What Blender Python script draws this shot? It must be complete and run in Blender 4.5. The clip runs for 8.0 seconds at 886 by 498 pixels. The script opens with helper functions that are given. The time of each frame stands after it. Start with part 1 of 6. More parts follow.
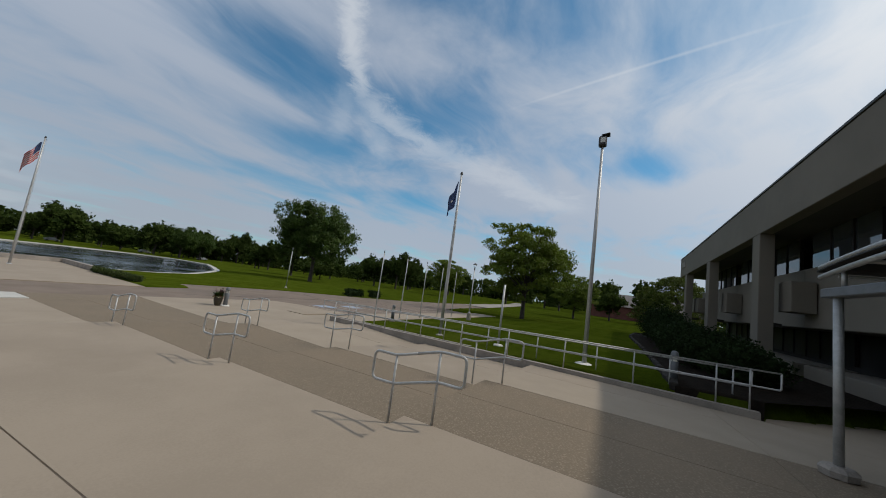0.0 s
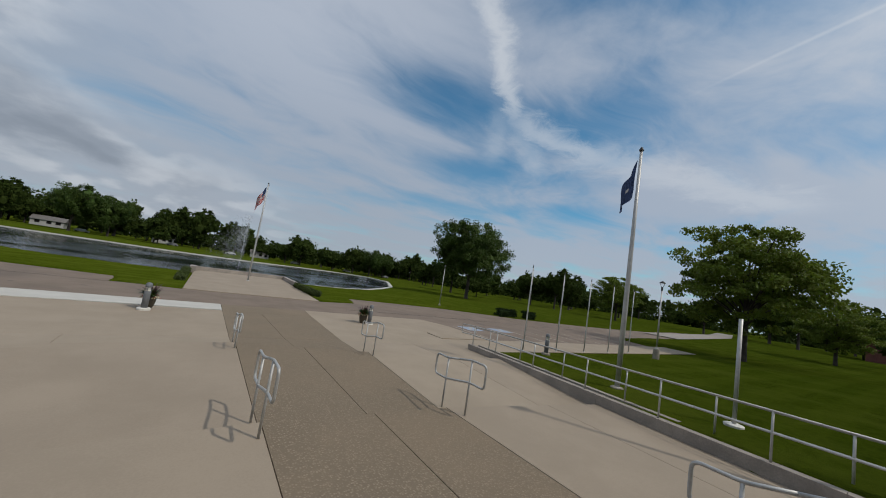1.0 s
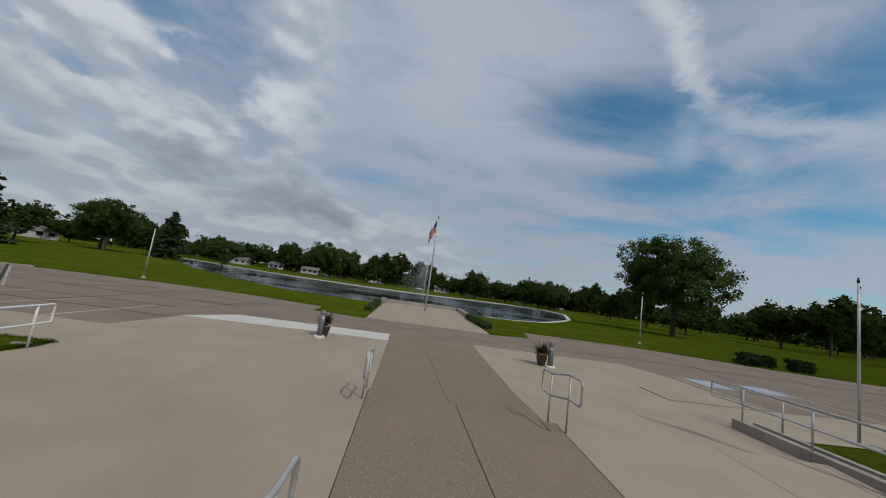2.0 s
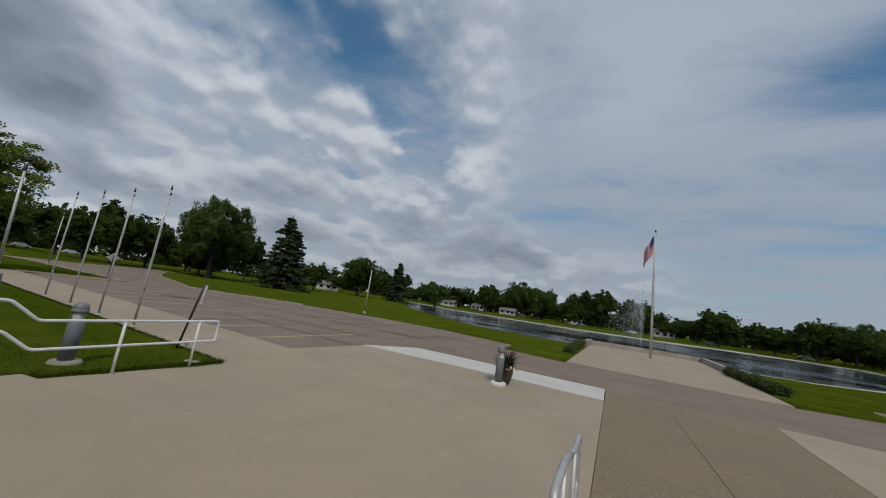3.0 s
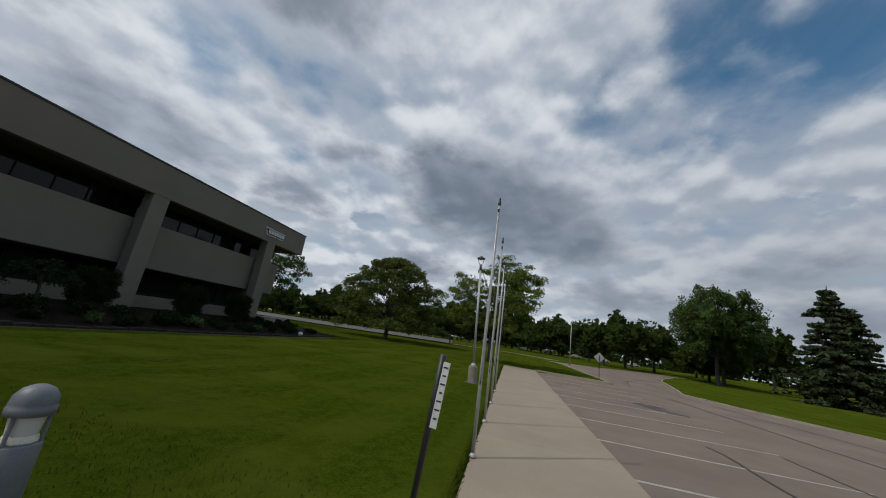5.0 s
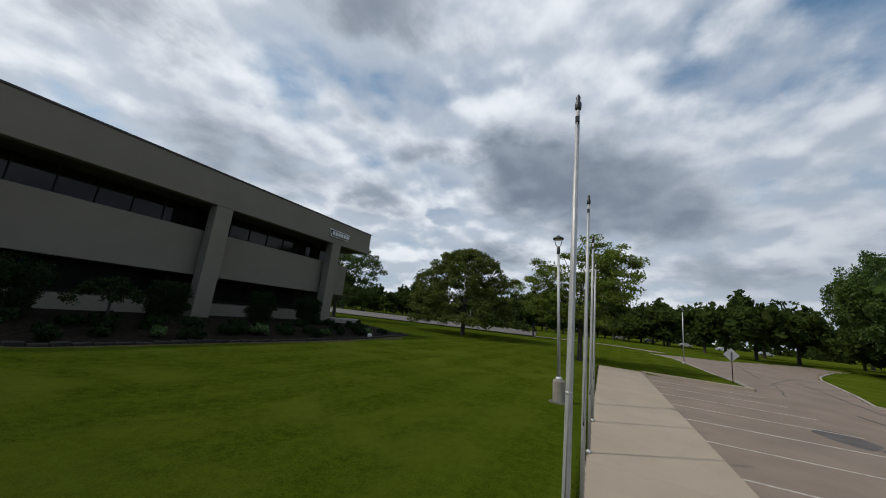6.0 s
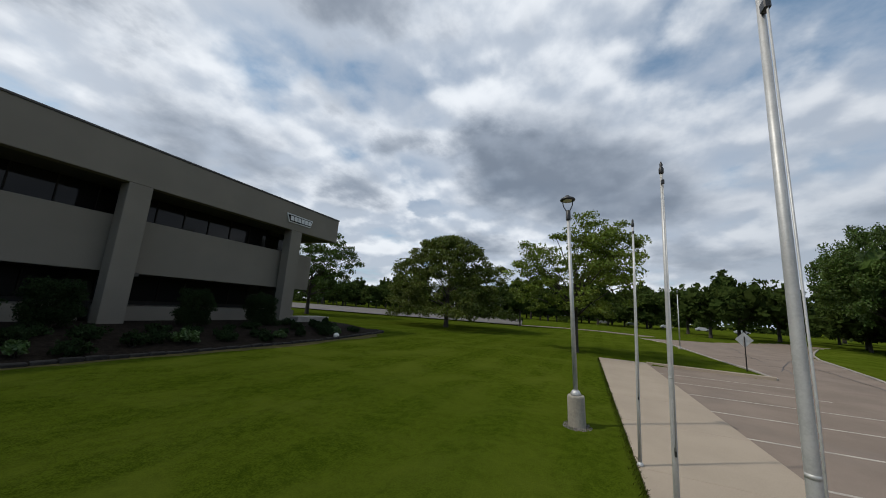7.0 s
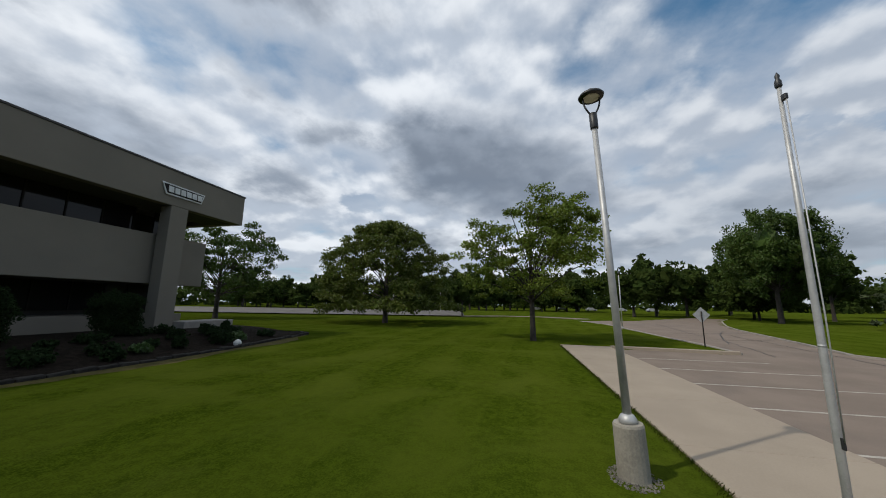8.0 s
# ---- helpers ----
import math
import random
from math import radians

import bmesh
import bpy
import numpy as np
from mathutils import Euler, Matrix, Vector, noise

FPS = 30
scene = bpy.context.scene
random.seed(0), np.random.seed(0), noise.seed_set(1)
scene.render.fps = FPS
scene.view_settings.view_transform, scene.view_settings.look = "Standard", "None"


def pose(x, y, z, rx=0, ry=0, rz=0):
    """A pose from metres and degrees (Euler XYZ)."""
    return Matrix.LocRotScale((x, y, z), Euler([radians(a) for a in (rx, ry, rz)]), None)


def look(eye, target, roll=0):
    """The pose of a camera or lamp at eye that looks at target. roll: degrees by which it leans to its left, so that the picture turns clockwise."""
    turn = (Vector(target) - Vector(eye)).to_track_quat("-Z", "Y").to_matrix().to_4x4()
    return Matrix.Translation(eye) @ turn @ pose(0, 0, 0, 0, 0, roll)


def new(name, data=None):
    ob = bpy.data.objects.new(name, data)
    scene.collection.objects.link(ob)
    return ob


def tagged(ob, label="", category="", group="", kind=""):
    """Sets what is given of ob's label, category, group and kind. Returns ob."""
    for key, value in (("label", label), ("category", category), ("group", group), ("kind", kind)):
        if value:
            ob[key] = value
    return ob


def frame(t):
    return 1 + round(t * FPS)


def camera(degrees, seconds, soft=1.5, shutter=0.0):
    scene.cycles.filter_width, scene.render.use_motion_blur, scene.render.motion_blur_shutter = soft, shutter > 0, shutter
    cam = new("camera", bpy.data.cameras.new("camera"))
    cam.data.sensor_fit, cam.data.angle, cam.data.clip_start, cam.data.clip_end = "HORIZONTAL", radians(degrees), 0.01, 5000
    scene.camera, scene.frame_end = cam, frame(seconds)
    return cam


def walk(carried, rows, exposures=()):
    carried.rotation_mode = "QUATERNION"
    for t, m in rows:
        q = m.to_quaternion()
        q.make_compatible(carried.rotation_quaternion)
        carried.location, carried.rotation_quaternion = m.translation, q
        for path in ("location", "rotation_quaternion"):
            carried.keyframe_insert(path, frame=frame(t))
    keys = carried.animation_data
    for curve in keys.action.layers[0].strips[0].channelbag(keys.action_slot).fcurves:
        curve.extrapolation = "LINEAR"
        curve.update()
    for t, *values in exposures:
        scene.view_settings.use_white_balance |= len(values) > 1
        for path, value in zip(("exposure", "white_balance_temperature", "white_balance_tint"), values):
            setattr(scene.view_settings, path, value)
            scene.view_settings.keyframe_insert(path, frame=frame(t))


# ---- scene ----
cam = camera(106.0, 8.0, soft=1.0)
PATH = [
    (0, (-6.152, -7.832, 2.691), (-4.404, -6.889, 2.924), 7.9),
    (0.5, (-4.252, -6.942, 2.875), (-2.766, -5.619, 3.084), 9.0),
    (1, (-2.8, -5.788, 2.953), (-1.66, -4.157, 3.151), 9.1),
    (1.5, (-1.788, -4.172, 2.884), (-1.087, -2.311, 3.098), 9.2),
    (1.7, (-1.454, -3.38, 2.789), (-0.944, -1.459, 3.01), 8.7),
    (2.8, (-1.2, 1.248, 2.189), (-1.907, 3.095, 2.486), 8.4),
    (3, (-1.546, 2.151, 2.096), (-2.464, 3.9, 2.408), 8.2),
    (3.5, (-2.782, 4.342, 1.824), (-4.2, 5.701, 2.206), 7.5),
    (4, (-4.425, 5.992, 1.739), (-6.196, 6.812, 2.177), 7.6),
    (4.5, (-6.291, 7.155, 1.726), (-8.226, 7.306, 2.211), 8.0),
    (5, (-8.209, 7.701, 1.864), (-10.096, 7.256, 2.355), 8.4),
    (5.2, (-8.776, 7.739, 1.949), (-10.614, 7.114, 2.429), 8.1),
    (6.3, (-12.303, 7.231, 2.562), (-14.058, 6.347, 2.937), 6.0),
    (6.5, (-12.965, 7.004, 2.589), (-14.73, 6.138, 2.954), 5.4),
    (7, (-14.643, 6.364, 2.557), (-16.453, 5.588, 2.901), 3.9),
    (7.5, (-16.446, 5.608, 2.41), (-18.311, 4.963, 2.739), 2.7),
    (8, (-18.42, 4.719, 2.264), (-20.349, 4.303, 2.592), 0.7),
]
walk(cam, [(t, look(eye, target, roll)) for t, eye, target, roll in PATH], exposures=[(0, -0.12), (1.5, -0.18), (3.5, -0.30), (5.0, -0.28), (6.5, 0.06), (8, 0.02)])

# ---- light ----
SUN = Vector((0.48, -0.69, 1.0)).normalized()
sun = new("sun", bpy.data.lights.new("sun", "SUN"))
sun.data.energy, sun.data.angle, sun.data.color = 1.9, radians(1.0), (1.0, 0.93, 0.82)
sun.matrix_world = look((60, -80, 120), (60 - SUN.x, -80 - SUN.y, 120 - SUN.z))

world = bpy.data.worlds.new("sky")
scene.world = world
world.use_nodes = True


class Nodes:
    """Short hand for a node tree."""

    def __init__(self, tree):
        self.tree = tree
        tree.nodes.clear()

    def add(self, kind, inputs=None, **props):
        node = self.tree.nodes.new(kind)
        if "operation" in props:
            node.operation = props["operation"]
        if "use_clamp" in props:
            node.use_clamp = props["use_clamp"]
        if "interpolation_type" in props:
            node.interpolation_type = props["interpolation_type"]
        if "data_type" in props:
            node.data_type = props["data_type"]
        for key, value in (inputs or {}).items():
            if isinstance(value, bpy.types.NodeSocket):
                self.tree.links.new(value, node.inputs[key])
            else:
                node.inputs[key].default_value = value
        return node

    def math(self, op, a, b=0.0, c=0.0, clamp=False):
        return self.add("ShaderNodeMath", {0: a, 1: b, 2: c}, operation=op, use_clamp=clamp).outputs[0]

    def noise(self, vector, scale, detail=4.0, rough=0.55, distortion=0.0):
        return self.add("ShaderNodeTexNoise", {"Vector": vector, "Scale": scale, "Detail": detail, "Roughness": rough, "Distortion": distortion}).outputs["Fac"]

    def ramp(self, fac, low, high, smooth=True):
        return self.add("ShaderNodeMapRange", {"Value": fac, "From Min": low, "From Max": high}, interpolation_type="SMOOTHSTEP" if smooth else "LINEAR").outputs["Result"]

    def mix(self, fac, a, b):
        node = self.add("ShaderNodeMix", data_type="RGBA")
        for key, value in ((0, fac), (6, a), (7, b)):
            if isinstance(value, bpy.types.NodeSocket):
                self.tree.links.new(value, node.inputs[key])
            else:
                node.inputs[key].default_value = value if key == 0 else (*value[:3], 1)
        return node.outputs[2]


def build_sky():
    n = Nodes(world.node_tree)
    way = n.add("ShaderNodeTexCoord").outputs["Generated"]
    axis = n.add("ShaderNodeSeparateXYZ", {0: way})
    x, y, z = axis.outputs[0], axis.outputs[1], axis.outputs[2]
    sky = n.add("ShaderNodeTexSky")
    sky.sky_type, sky.sun_disc, sky.sun_elevation, sky.sun_rotation = "NISHITA", False, math.asin(SUN.z), math.atan2(SUN.x, SUN.y)
    sky.altitude, sky.air_density, sky.dust_density, sky.ozone_density = 250, 1.0, 0.6, 1.6
    sky = sky.outputs[0]
    blue = n.add("ShaderNodeVectorMath", {0: sky, "Scale": 0.112}, operation="SCALE").outputs[0]
    blue = n.add("ShaderNodeVectorMath", {0: blue, 1: (0.56, 1.0, 1.06)}, operation="MULTIPLY").outputs[0]
    # a cloud deck seen in perspective: the direction meets a level sheet
    up = n.math("MAXIMUM", n.math("ADD", z, 0.075), 0.03)
    u, v = n.math("DIVIDE", x, up), n.math("DIVIDE", y, up)
    flat = n.add("ShaderNodeCombineXYZ", {0: u, 1: v, 2: 0.0}).outputs[0]

    dome_veil = n.add("ShaderNodeVectorMath", {0: flat, 1: (2.7, 6.4, 0.0)}, operation="ADD").outputs[0]

    def spot(cu, cv, size):
        """A soft round weight on the sheet."""
        d = n.math("ADD", n.math("POWER", n.math("ABSOLUTE", n.math("SUBTRACT", u, cu)), 2.0), n.math("POWER", n.math("ABSOLUTE", n.math("SUBTRACT", v, cv)), 2.0))
        return n.math("POWER", 2.718, n.math("MULTIPLY", d, -1.0 / (size * size)))

    # thin veil, drawn out along the wind, torn open over the pond and the north-west
    bend = n.noise(flat, 0.9, 3.0, 0.5)
    bent = n.add("ShaderNodeVectorMath", {0: flat, 1: n.add("ShaderNodeCombineXYZ", {0: n.math("MULTIPLY", bend, 0.9), 1: n.math("MULTIPLY", bend, -0.6), 2: 0.0}).outputs[0]}, operation="ADD").outputs[0]
    streak = n.add("ShaderNodeMapping", {"Vector": bent, "Rotation": (0, 0, radians(-32)), "Scale": (0.75, 1.35, 1.0)}).outputs[0]
    veil = n.math("ADD", n.math("MULTIPLY", n.noise(streak, 1.3, 7.0, 0.57, 0.4), 0.62), n.math("MULTIPLY", n.noise(flat, 0.55, 3.0, 0.5, 0.3), 0.50))
    gaps = n.math("ADD", n.math("ADD", spot(0.90, 1.32, 0.32), spot(1.36, 0.94, 0.28)), n.math("ADD", n.math("MULTIPLY", spot(-0.90, 0.68, 0.45), 1.55), spot(1.45, 1.75, 0.35)))
    gaps = n.math("ADD", gaps, n.math("ADD", spot(2.5, 1.7, 0.40), spot(2.1, -0.1, 0.28)))
    gaps = n.math("ADD", gaps, n.math("MULTIPLY", n.math("ADD", n.math("ADD", spot(0.90, 0.58, 0.30), spot(1.9, 1.38, 0.32)), n.math("MULTIPLY", spot(0.62, 1.45, 0.32), 0.7)), 1.0))
    west = n.ramp(n.math("SUBTRACT", n.math("MULTIPLY", x, -1.0), n.math("MULTIPLY", n.math("MAXIMUM", y, 0.0), 0.35)), -0.30, 0.50)
    west = n.math("ADD", west, n.math("MULTIPLY", n.math("MULTIPLY", n.ramp(z, 0.30, 0.08), n.ramp(x, 0.40, -0.15)), 0.6), clamp=True)
    hole = n.math("MULTIPLY", n.math("ADD", spot(-0.90, 0.68, 0.45), spot(-1.1, 1.70, 0.25)), 0.80)
    haze = n.math("MULTIPLY", n.math("ADD", n.math("MULTIPLY", west, 0.8), n.math("MULTIPLY", n.ramp(z, 0.40, 0.02), 0.22)), n.math("SUBTRACT", 1.0, hole), clamp=True)
    veil = n.math("ADD", veil, n.math("ADD", n.math("MULTIPLY", haze, 0.16), n.math("MULTIPLY", spot(0.0, 1.2, 0.7), 0.10)))
    veil = n.ramp(n.math("SUBTRACT", veil, n.math("MULTIPLY", gaps, 0.128)), 0.34, 0.64)
    puff = n.ramp(n.math("SUBTRACT", n.math("ADD", n.noise(bent, 1.5, 8.0, 0.58), n.math("MULTIPLY", haze, 0.10)), n.math("MULTIPLY", gaps, 0.11)), 0.38, 0.64)
    veil = n.math("ADD", veil, n.math("MULTIPLY", n.math("MULTIPLY", west, 0.75), n.math("SUBTRACT", puff, veil)))
    # one bright ragged wisp across the gap, which fans out into fine threads and a broad band
    ragged = n.math("SUBTRACT", n.noise(flat, 5.0, 8.0, 0.70, 0.6), 0.5)

    def stroke(u0, v0, u1, v1, wide, rag):
        """A soft ragged stroke from one place on the sheet to another."""
        far = math.hypot(u1 - u0, v1 - v0)
        du, dv = (u1 - u0) / far, (v1 - v0) / far
        run = n.math("ADD", n.math("MULTIPLY", n.math("SUBTRACT", u, u0), du), n.math("MULTIPLY", n.math("SUBTRACT", v, v0), dv))
        off = n.math("SUBTRACT", n.math("MULTIPLY", n.math("SUBTRACT", v, v0), du), n.math("MULTIPLY", n.math("SUBTRACT", u, u0), dv))
        off = n.math("ABSOLUTE", n.math("ADD", off, n.math("MULTIPLY", ragged, rag)))
        return n.math("MULTIPLY", n.ramp(off, wide, 0.0), n.math("MULTIPLY", n.ramp(run, -0.12, 0.12), n.ramp(run, far + 0.15, far - 0.25)))

    wisp = stroke(0.50, 0.72, 1.18, 1.22, 0.075, 0.20)
    for a, b, c, d, wide, rag, weight in ((1.10, 1.18, 1.85, 1.04, 0.16, 0.35, 0.75), (1.6, 1.10, 2.9, 0.40, 0.28, 0.5, 0.6), (1.02, 1.14, 1.42, 1.62, 0.11, 0.16, 0.40), (1.10, 1.17, 1.75, 1.50, 0.13, 0.18, 0.45)):
        wisp = n.math("MAXIMUM", wisp, n.math("MULTIPLY", stroke(a, b, c, d, wide, rag), weight))
    trail = n.math("ADD", n.math("MULTIPLY", n.math("SUBTRACT", u, 1.30), 0.97), n.math("MULTIPLY", n.math("SUBTRACT", v, 0.1), -0.25))
    wisp = n.math("ADD", wisp, n.math("MULTIPLY", n.math("MULTIPLY", n.ramp(n.math("ABSOLUTE", trail), 0.014, 0.0), 0.5), n.ramp(n.math("ABSOLUTE", n.math("SUBTRACT", v, 0.0)), 0.6, 0.1)), clamp=True)
    # heaped clouds, thicker towards the west: lit tops and rims, grey flat bases

    # heaps stand up, so they are less drawn out towards the horizon than the flat veil
    rise = n.math("ADD", n.math("MULTIPLY", n.math("MAXIMUM", z, 0.0), 0.85), 0.20)
    dome = n.add("ShaderNodeCombineXYZ", {0: n.math("DIVIDE", x, rise), 1: n.math("DIVIDE", y, rise), 2: 0.0}).outputs[0]

    tall = n.math("ADD", n.math("MULTIPLY", n.math("MAXIMUM", z, 0.0), 0.72), 0.27)
    vault = n.add("ShaderNodeCombineXYZ", {0: n.math("DIVIDE", x, tall), 1: n.math("DIVIDE", y, tall), 2: 0.0}).outputs[0]

    def heaped(stretch):
        """Cloud density, drawn nearer or farther by stretch: broad swells with rounded heads."""
        p = n.add("ShaderNodeVectorMath", {0: vault, "Scale": 0.74 * stretch}, operation="SCALE").outputs[0]
        p = n.add("ShaderNodeVectorMath", {0: p, 1: (7.3, 3.6, 0.0)}, operation="ADD").outputs[0]
        soft = n.noise(p, 1.9, 7.0, 0.50, 0.0)
        heads = []
        for size in (4.2, 9.5):
            cell = n.add("ShaderNodeTexVoronoi", {"Vector": p, "Scale": size})
            cell.feature = "SMOOTH_F1"
            cell.inputs["Smoothness"].default_value = 0.6
            heads.append(n.math("SUBTRACT", 0.42, cell.outputs["Distance"]))
        return n.math("ADD", soft, n.math("ADD", n.math("MULTIPLY", heads[0], 0.22), n.math("MULTIPLY", heads[1], 0.12)))

    heap, above = heaped(1.0), heaped(0.955)
    # rags the edges of the large cloud masses
    rag = n.add("ShaderNodeTexNoise", {"Vector": dome, "Scale": 2.1, "Detail": 6.0, "Roughness": 0.6}).outputs["Color"]
    rag = n.add("ShaderNodeVectorMath", {0: rag, 1: (0.5, 0.5, 0.5)}, operation="SUBTRACT").outputs[0]
    rag = n.add("ShaderNodeVectorMath", {0: n.add("ShaderNodeVectorMath", {0: rag, "Scale": 0.9}, operation="SCALE").outputs[0], 1: dome}, operation="ADD").outputs[0]

    def mass(spots):
        """Summed soft weights of cloud masses at places on the dome: x, y, size."""
        total = None
        for cx, cy, size in spots:
            far = n.add("ShaderNodeVectorMath", {0: n.add("ShaderNodeVectorMath", {0: rag, 1: (1, 1, 0)}, operation="MULTIPLY").outputs[0], 1: (cx, cy, 0.0)}, operation="DISTANCE").outputs["Value"]
            one = n.ramp(far, size * 1.9, 0.0)
            total = one if total is None else n.math("MAXIMUM", total, one)
        return total

    dark = mass([(-0.93, -0.95, 0.20), (-1.28, -0.74, 0.20), (-1.60, -0.37, 0.26), (-1.75, -0.28, 0.34), (-1.95, 0.0, 0.52), (-2.04, 0.30, 0.44), (-1.48, -1.23, 0.26), (-1.05, -1.75, 0.36), (-2.1, 1.47, 0.30), (-0.3, -1.3, 0.18), (-2.9, 0.7, 0.35), (-2.6, -0.9, 0.35), (-2.5, 2.0, 0.3), (-1.22, 2.55, 0.42), (-0.75, 2.75, 0.35), (-1.55, 2.2, 0.25), (-0.62, -0.55, 0.24)])
    open_sky = mass([(-0.85, 0.66, 0.36), (-0.93, 1.48, 0.16), (-0.86, 1.88, 0.14), (-1.91, -0.92, 0.10), (-1.45, 1.25, 0.08)])
    big = n.noise(n.add("ShaderNodeVectorMath", {0: dome, 1: (8.3, 4.1, 0.0)}, operation="ADD").outputs[0], 0.62, 2.0, 0.5)
    body = n.math("ADD", heap, n.math("MULTIPLY", n.math("SUBTRACT", big, 0.5), 0.25))
    body = n.math("SUBTRACT", n.math("ADD", body, n.math("MULTIPLY", dark, 0.12)), n.math("MULTIPLY", open_sky, 0.25))
    cover = n.math("MULTIPLY", n.ramp(body, 0.28, 0.47), n.ramp(west, 0.08, 0.50), clamp=True)
    thick = n.ramp(n.math("ADD", n.math("MULTIPLY", dark, 0.74), n.math("MULTIPLY", n.math("SUBTRACT", heap, 0.50), 2.1)), 0.06, 0.84)
    edge = n.math("MULTIPLY", n.ramp(n.math("SUBTRACT", heap, above), -0.060, 0.080), n.math("SUBTRACT", 1.0, n.math("MULTIPLY", dark, 0.55)))
    # brighter round the sun
    glow = n.add("ShaderNodeVectorMath", {0: way, 1: tuple(SUN)}, operation="DOT_PRODUCT").outputs["Value"]
    glow = n.math("POWER", n.math("MAXIMUM", glow, 0.0), 4.0)
    lit = n.mix(glow, n.mix(west, (0.41, 0.47, 0.57), n.mix(n.ramp(n.noise(dome_veil, 0.9, 4.0, 0.55), 0.35, 0.65), (0.33, 0.405, 0.52), (0.50, 0.56, 0.65))), (1.15, 1.15, 1.13))
    pale = spot(0.0, 1.2, 0.7)
    lit = n.mix(n.math("MULTIPLY", pale, 0.55), lit, (0.56, 0.61, 0.70))
    bright = n.mix(thick, (0.86, 0.90, 0.95), (0.36, 0.415, 0.50))
    dim = n.mix(thick, (0.47, 0.535, 0.63), (0.185, 0.225, 0.288))
    heaps = n.mix(edge, dim, bright)
    heaps = n.mix(n.math("MULTIPLY", n.ramp(y, -0.15, 0.40), 0.22), heaps, (0.20, 0.24, 0.31))
    heaps = n.mix(n.math("MULTIPLY", glow, 0.45), heaps, (0.85, 0.85, 0.85))
    colour = n.mix(n.math("MULTIPLY", veil, 0.92), blue, lit)
    colour = n.mix(n.math("MULTIPLY", wisp, 0.50), colour, (0.76, 0.79, 0.82))
    colour = n.mix(n.math("MULTIPLY", cover, 0.95), colour, heaps)
    low = n.ramp(z, 0.26, 0.0)
    colour = n.mix(n.math("MULTIPLY", low, 0.26), colour, (0.45, 0.495, 0.55))
    north = n.math("MULTIPLY", n.ramp(z, 0.55, 0.10), n.ramp(n.math("SUBTRACT", y, n.math("MULTIPLY", x, 0.3)), 0.35, 0.85))
    colour = n.mix(n.math("MULTIPLY", north, 0.40), colour, (0.33, 0.375, 0.435))
    n.add("ShaderNodeOutputWorld", {0: n.add("ShaderNodeBackground", {0: colour, 1: 1.0}).outputs[0]})


build_sky()

# ---- materials ----


def surface(name, colour, second=None, rough=0.8, metal=0.0, scale=6.0, fine=60.0, bump=0.2, amount=0.5, stain=0.0, stain_scale=0.35, stain_colour=(0.1, 0.09, 0.08),
            island=0.0, per_object=0.0, space="Object", spec=0.5, translucent=0.0, coat=0.0, rough_var=0.12, bump_size=0.01):
    """A worn, slightly uneven surface: broad and fine variation, optional stains, fine relief."""
    m = bpy.data.materials.new(name)
    m.use_nodes = True
    n = Nodes(m.node_tree)
    where = n.add("ShaderNodeTexCoord").outputs["Object"] if space == "Object" else n.add("ShaderNodeNewGeometry").outputs["Position"]
    second = second or tuple(c * 0.8 for c in colour)
    broad, grain = n.noise(where, scale, 4.0, 0.6), n.noise(where, fine, 3.0, 0.65)
    mixed = n.math("ADD", n.math("MULTIPLY", broad, 0.6), n.math("MULTIPLY", grain, 0.4))
    col = n.mix(n.math("MULTIPLY", n.ramp(mixed, 0.38, 0.62), amount * 2 if amount < 0.5 else 1.0, clamp=True), colour, second)
    if stain:
        blot = n.ramp(n.noise(where, stain_scale, 5.0, 0.6, 0.6), 0.52, 0.72)
        col = n.mix(n.math("MULTIPLY", blot, stain), col, stain_colour)
    if island or per_object:
        pick = n.add("ShaderNodeNewGeometry").outputs["Random Per Island"] if island else n.add("ShaderNodeObjectInfo").outputs["Random"]
        size = island or per_object
        col = n.add("ShaderNodeHueSaturation", {"Hue": n.math("ADD", 0.5 - size * 0.03, n.math("MULTIPLY", pick, size * 0.06)),
                                                 "Value": n.math("ADD", 1 - size * 0.5, n.math("MULTIPLY", pick, size)), "Color": col}).outputs[0]
    relief = n.add("ShaderNodeBump", {"Strength": bump, "Distance": bump_size, "Height": mixed}).outputs[0]
    b = n.add("ShaderNodeBsdfPrincipled", {"Base Color": col, "Roughness": n.math("ADD", rough - rough_var / 2, n.math("MULTIPLY", broad, rough_var), clamp=True),
                                           "Metallic": metal, "Normal": relief, "Specular IOR Level": spec, "Coat Weight": coat})
    out = b.outputs[0]
    if translucent:
        t = n.add("ShaderNodeBsdfTranslucent", {"Color": col})
        out = n.add("ShaderNodeMixShader", {0: translucent, 1: out, 2: t.outputs[0]}).outputs[0]
    n.add("ShaderNodeOutputMaterial", {0: out})
    return m


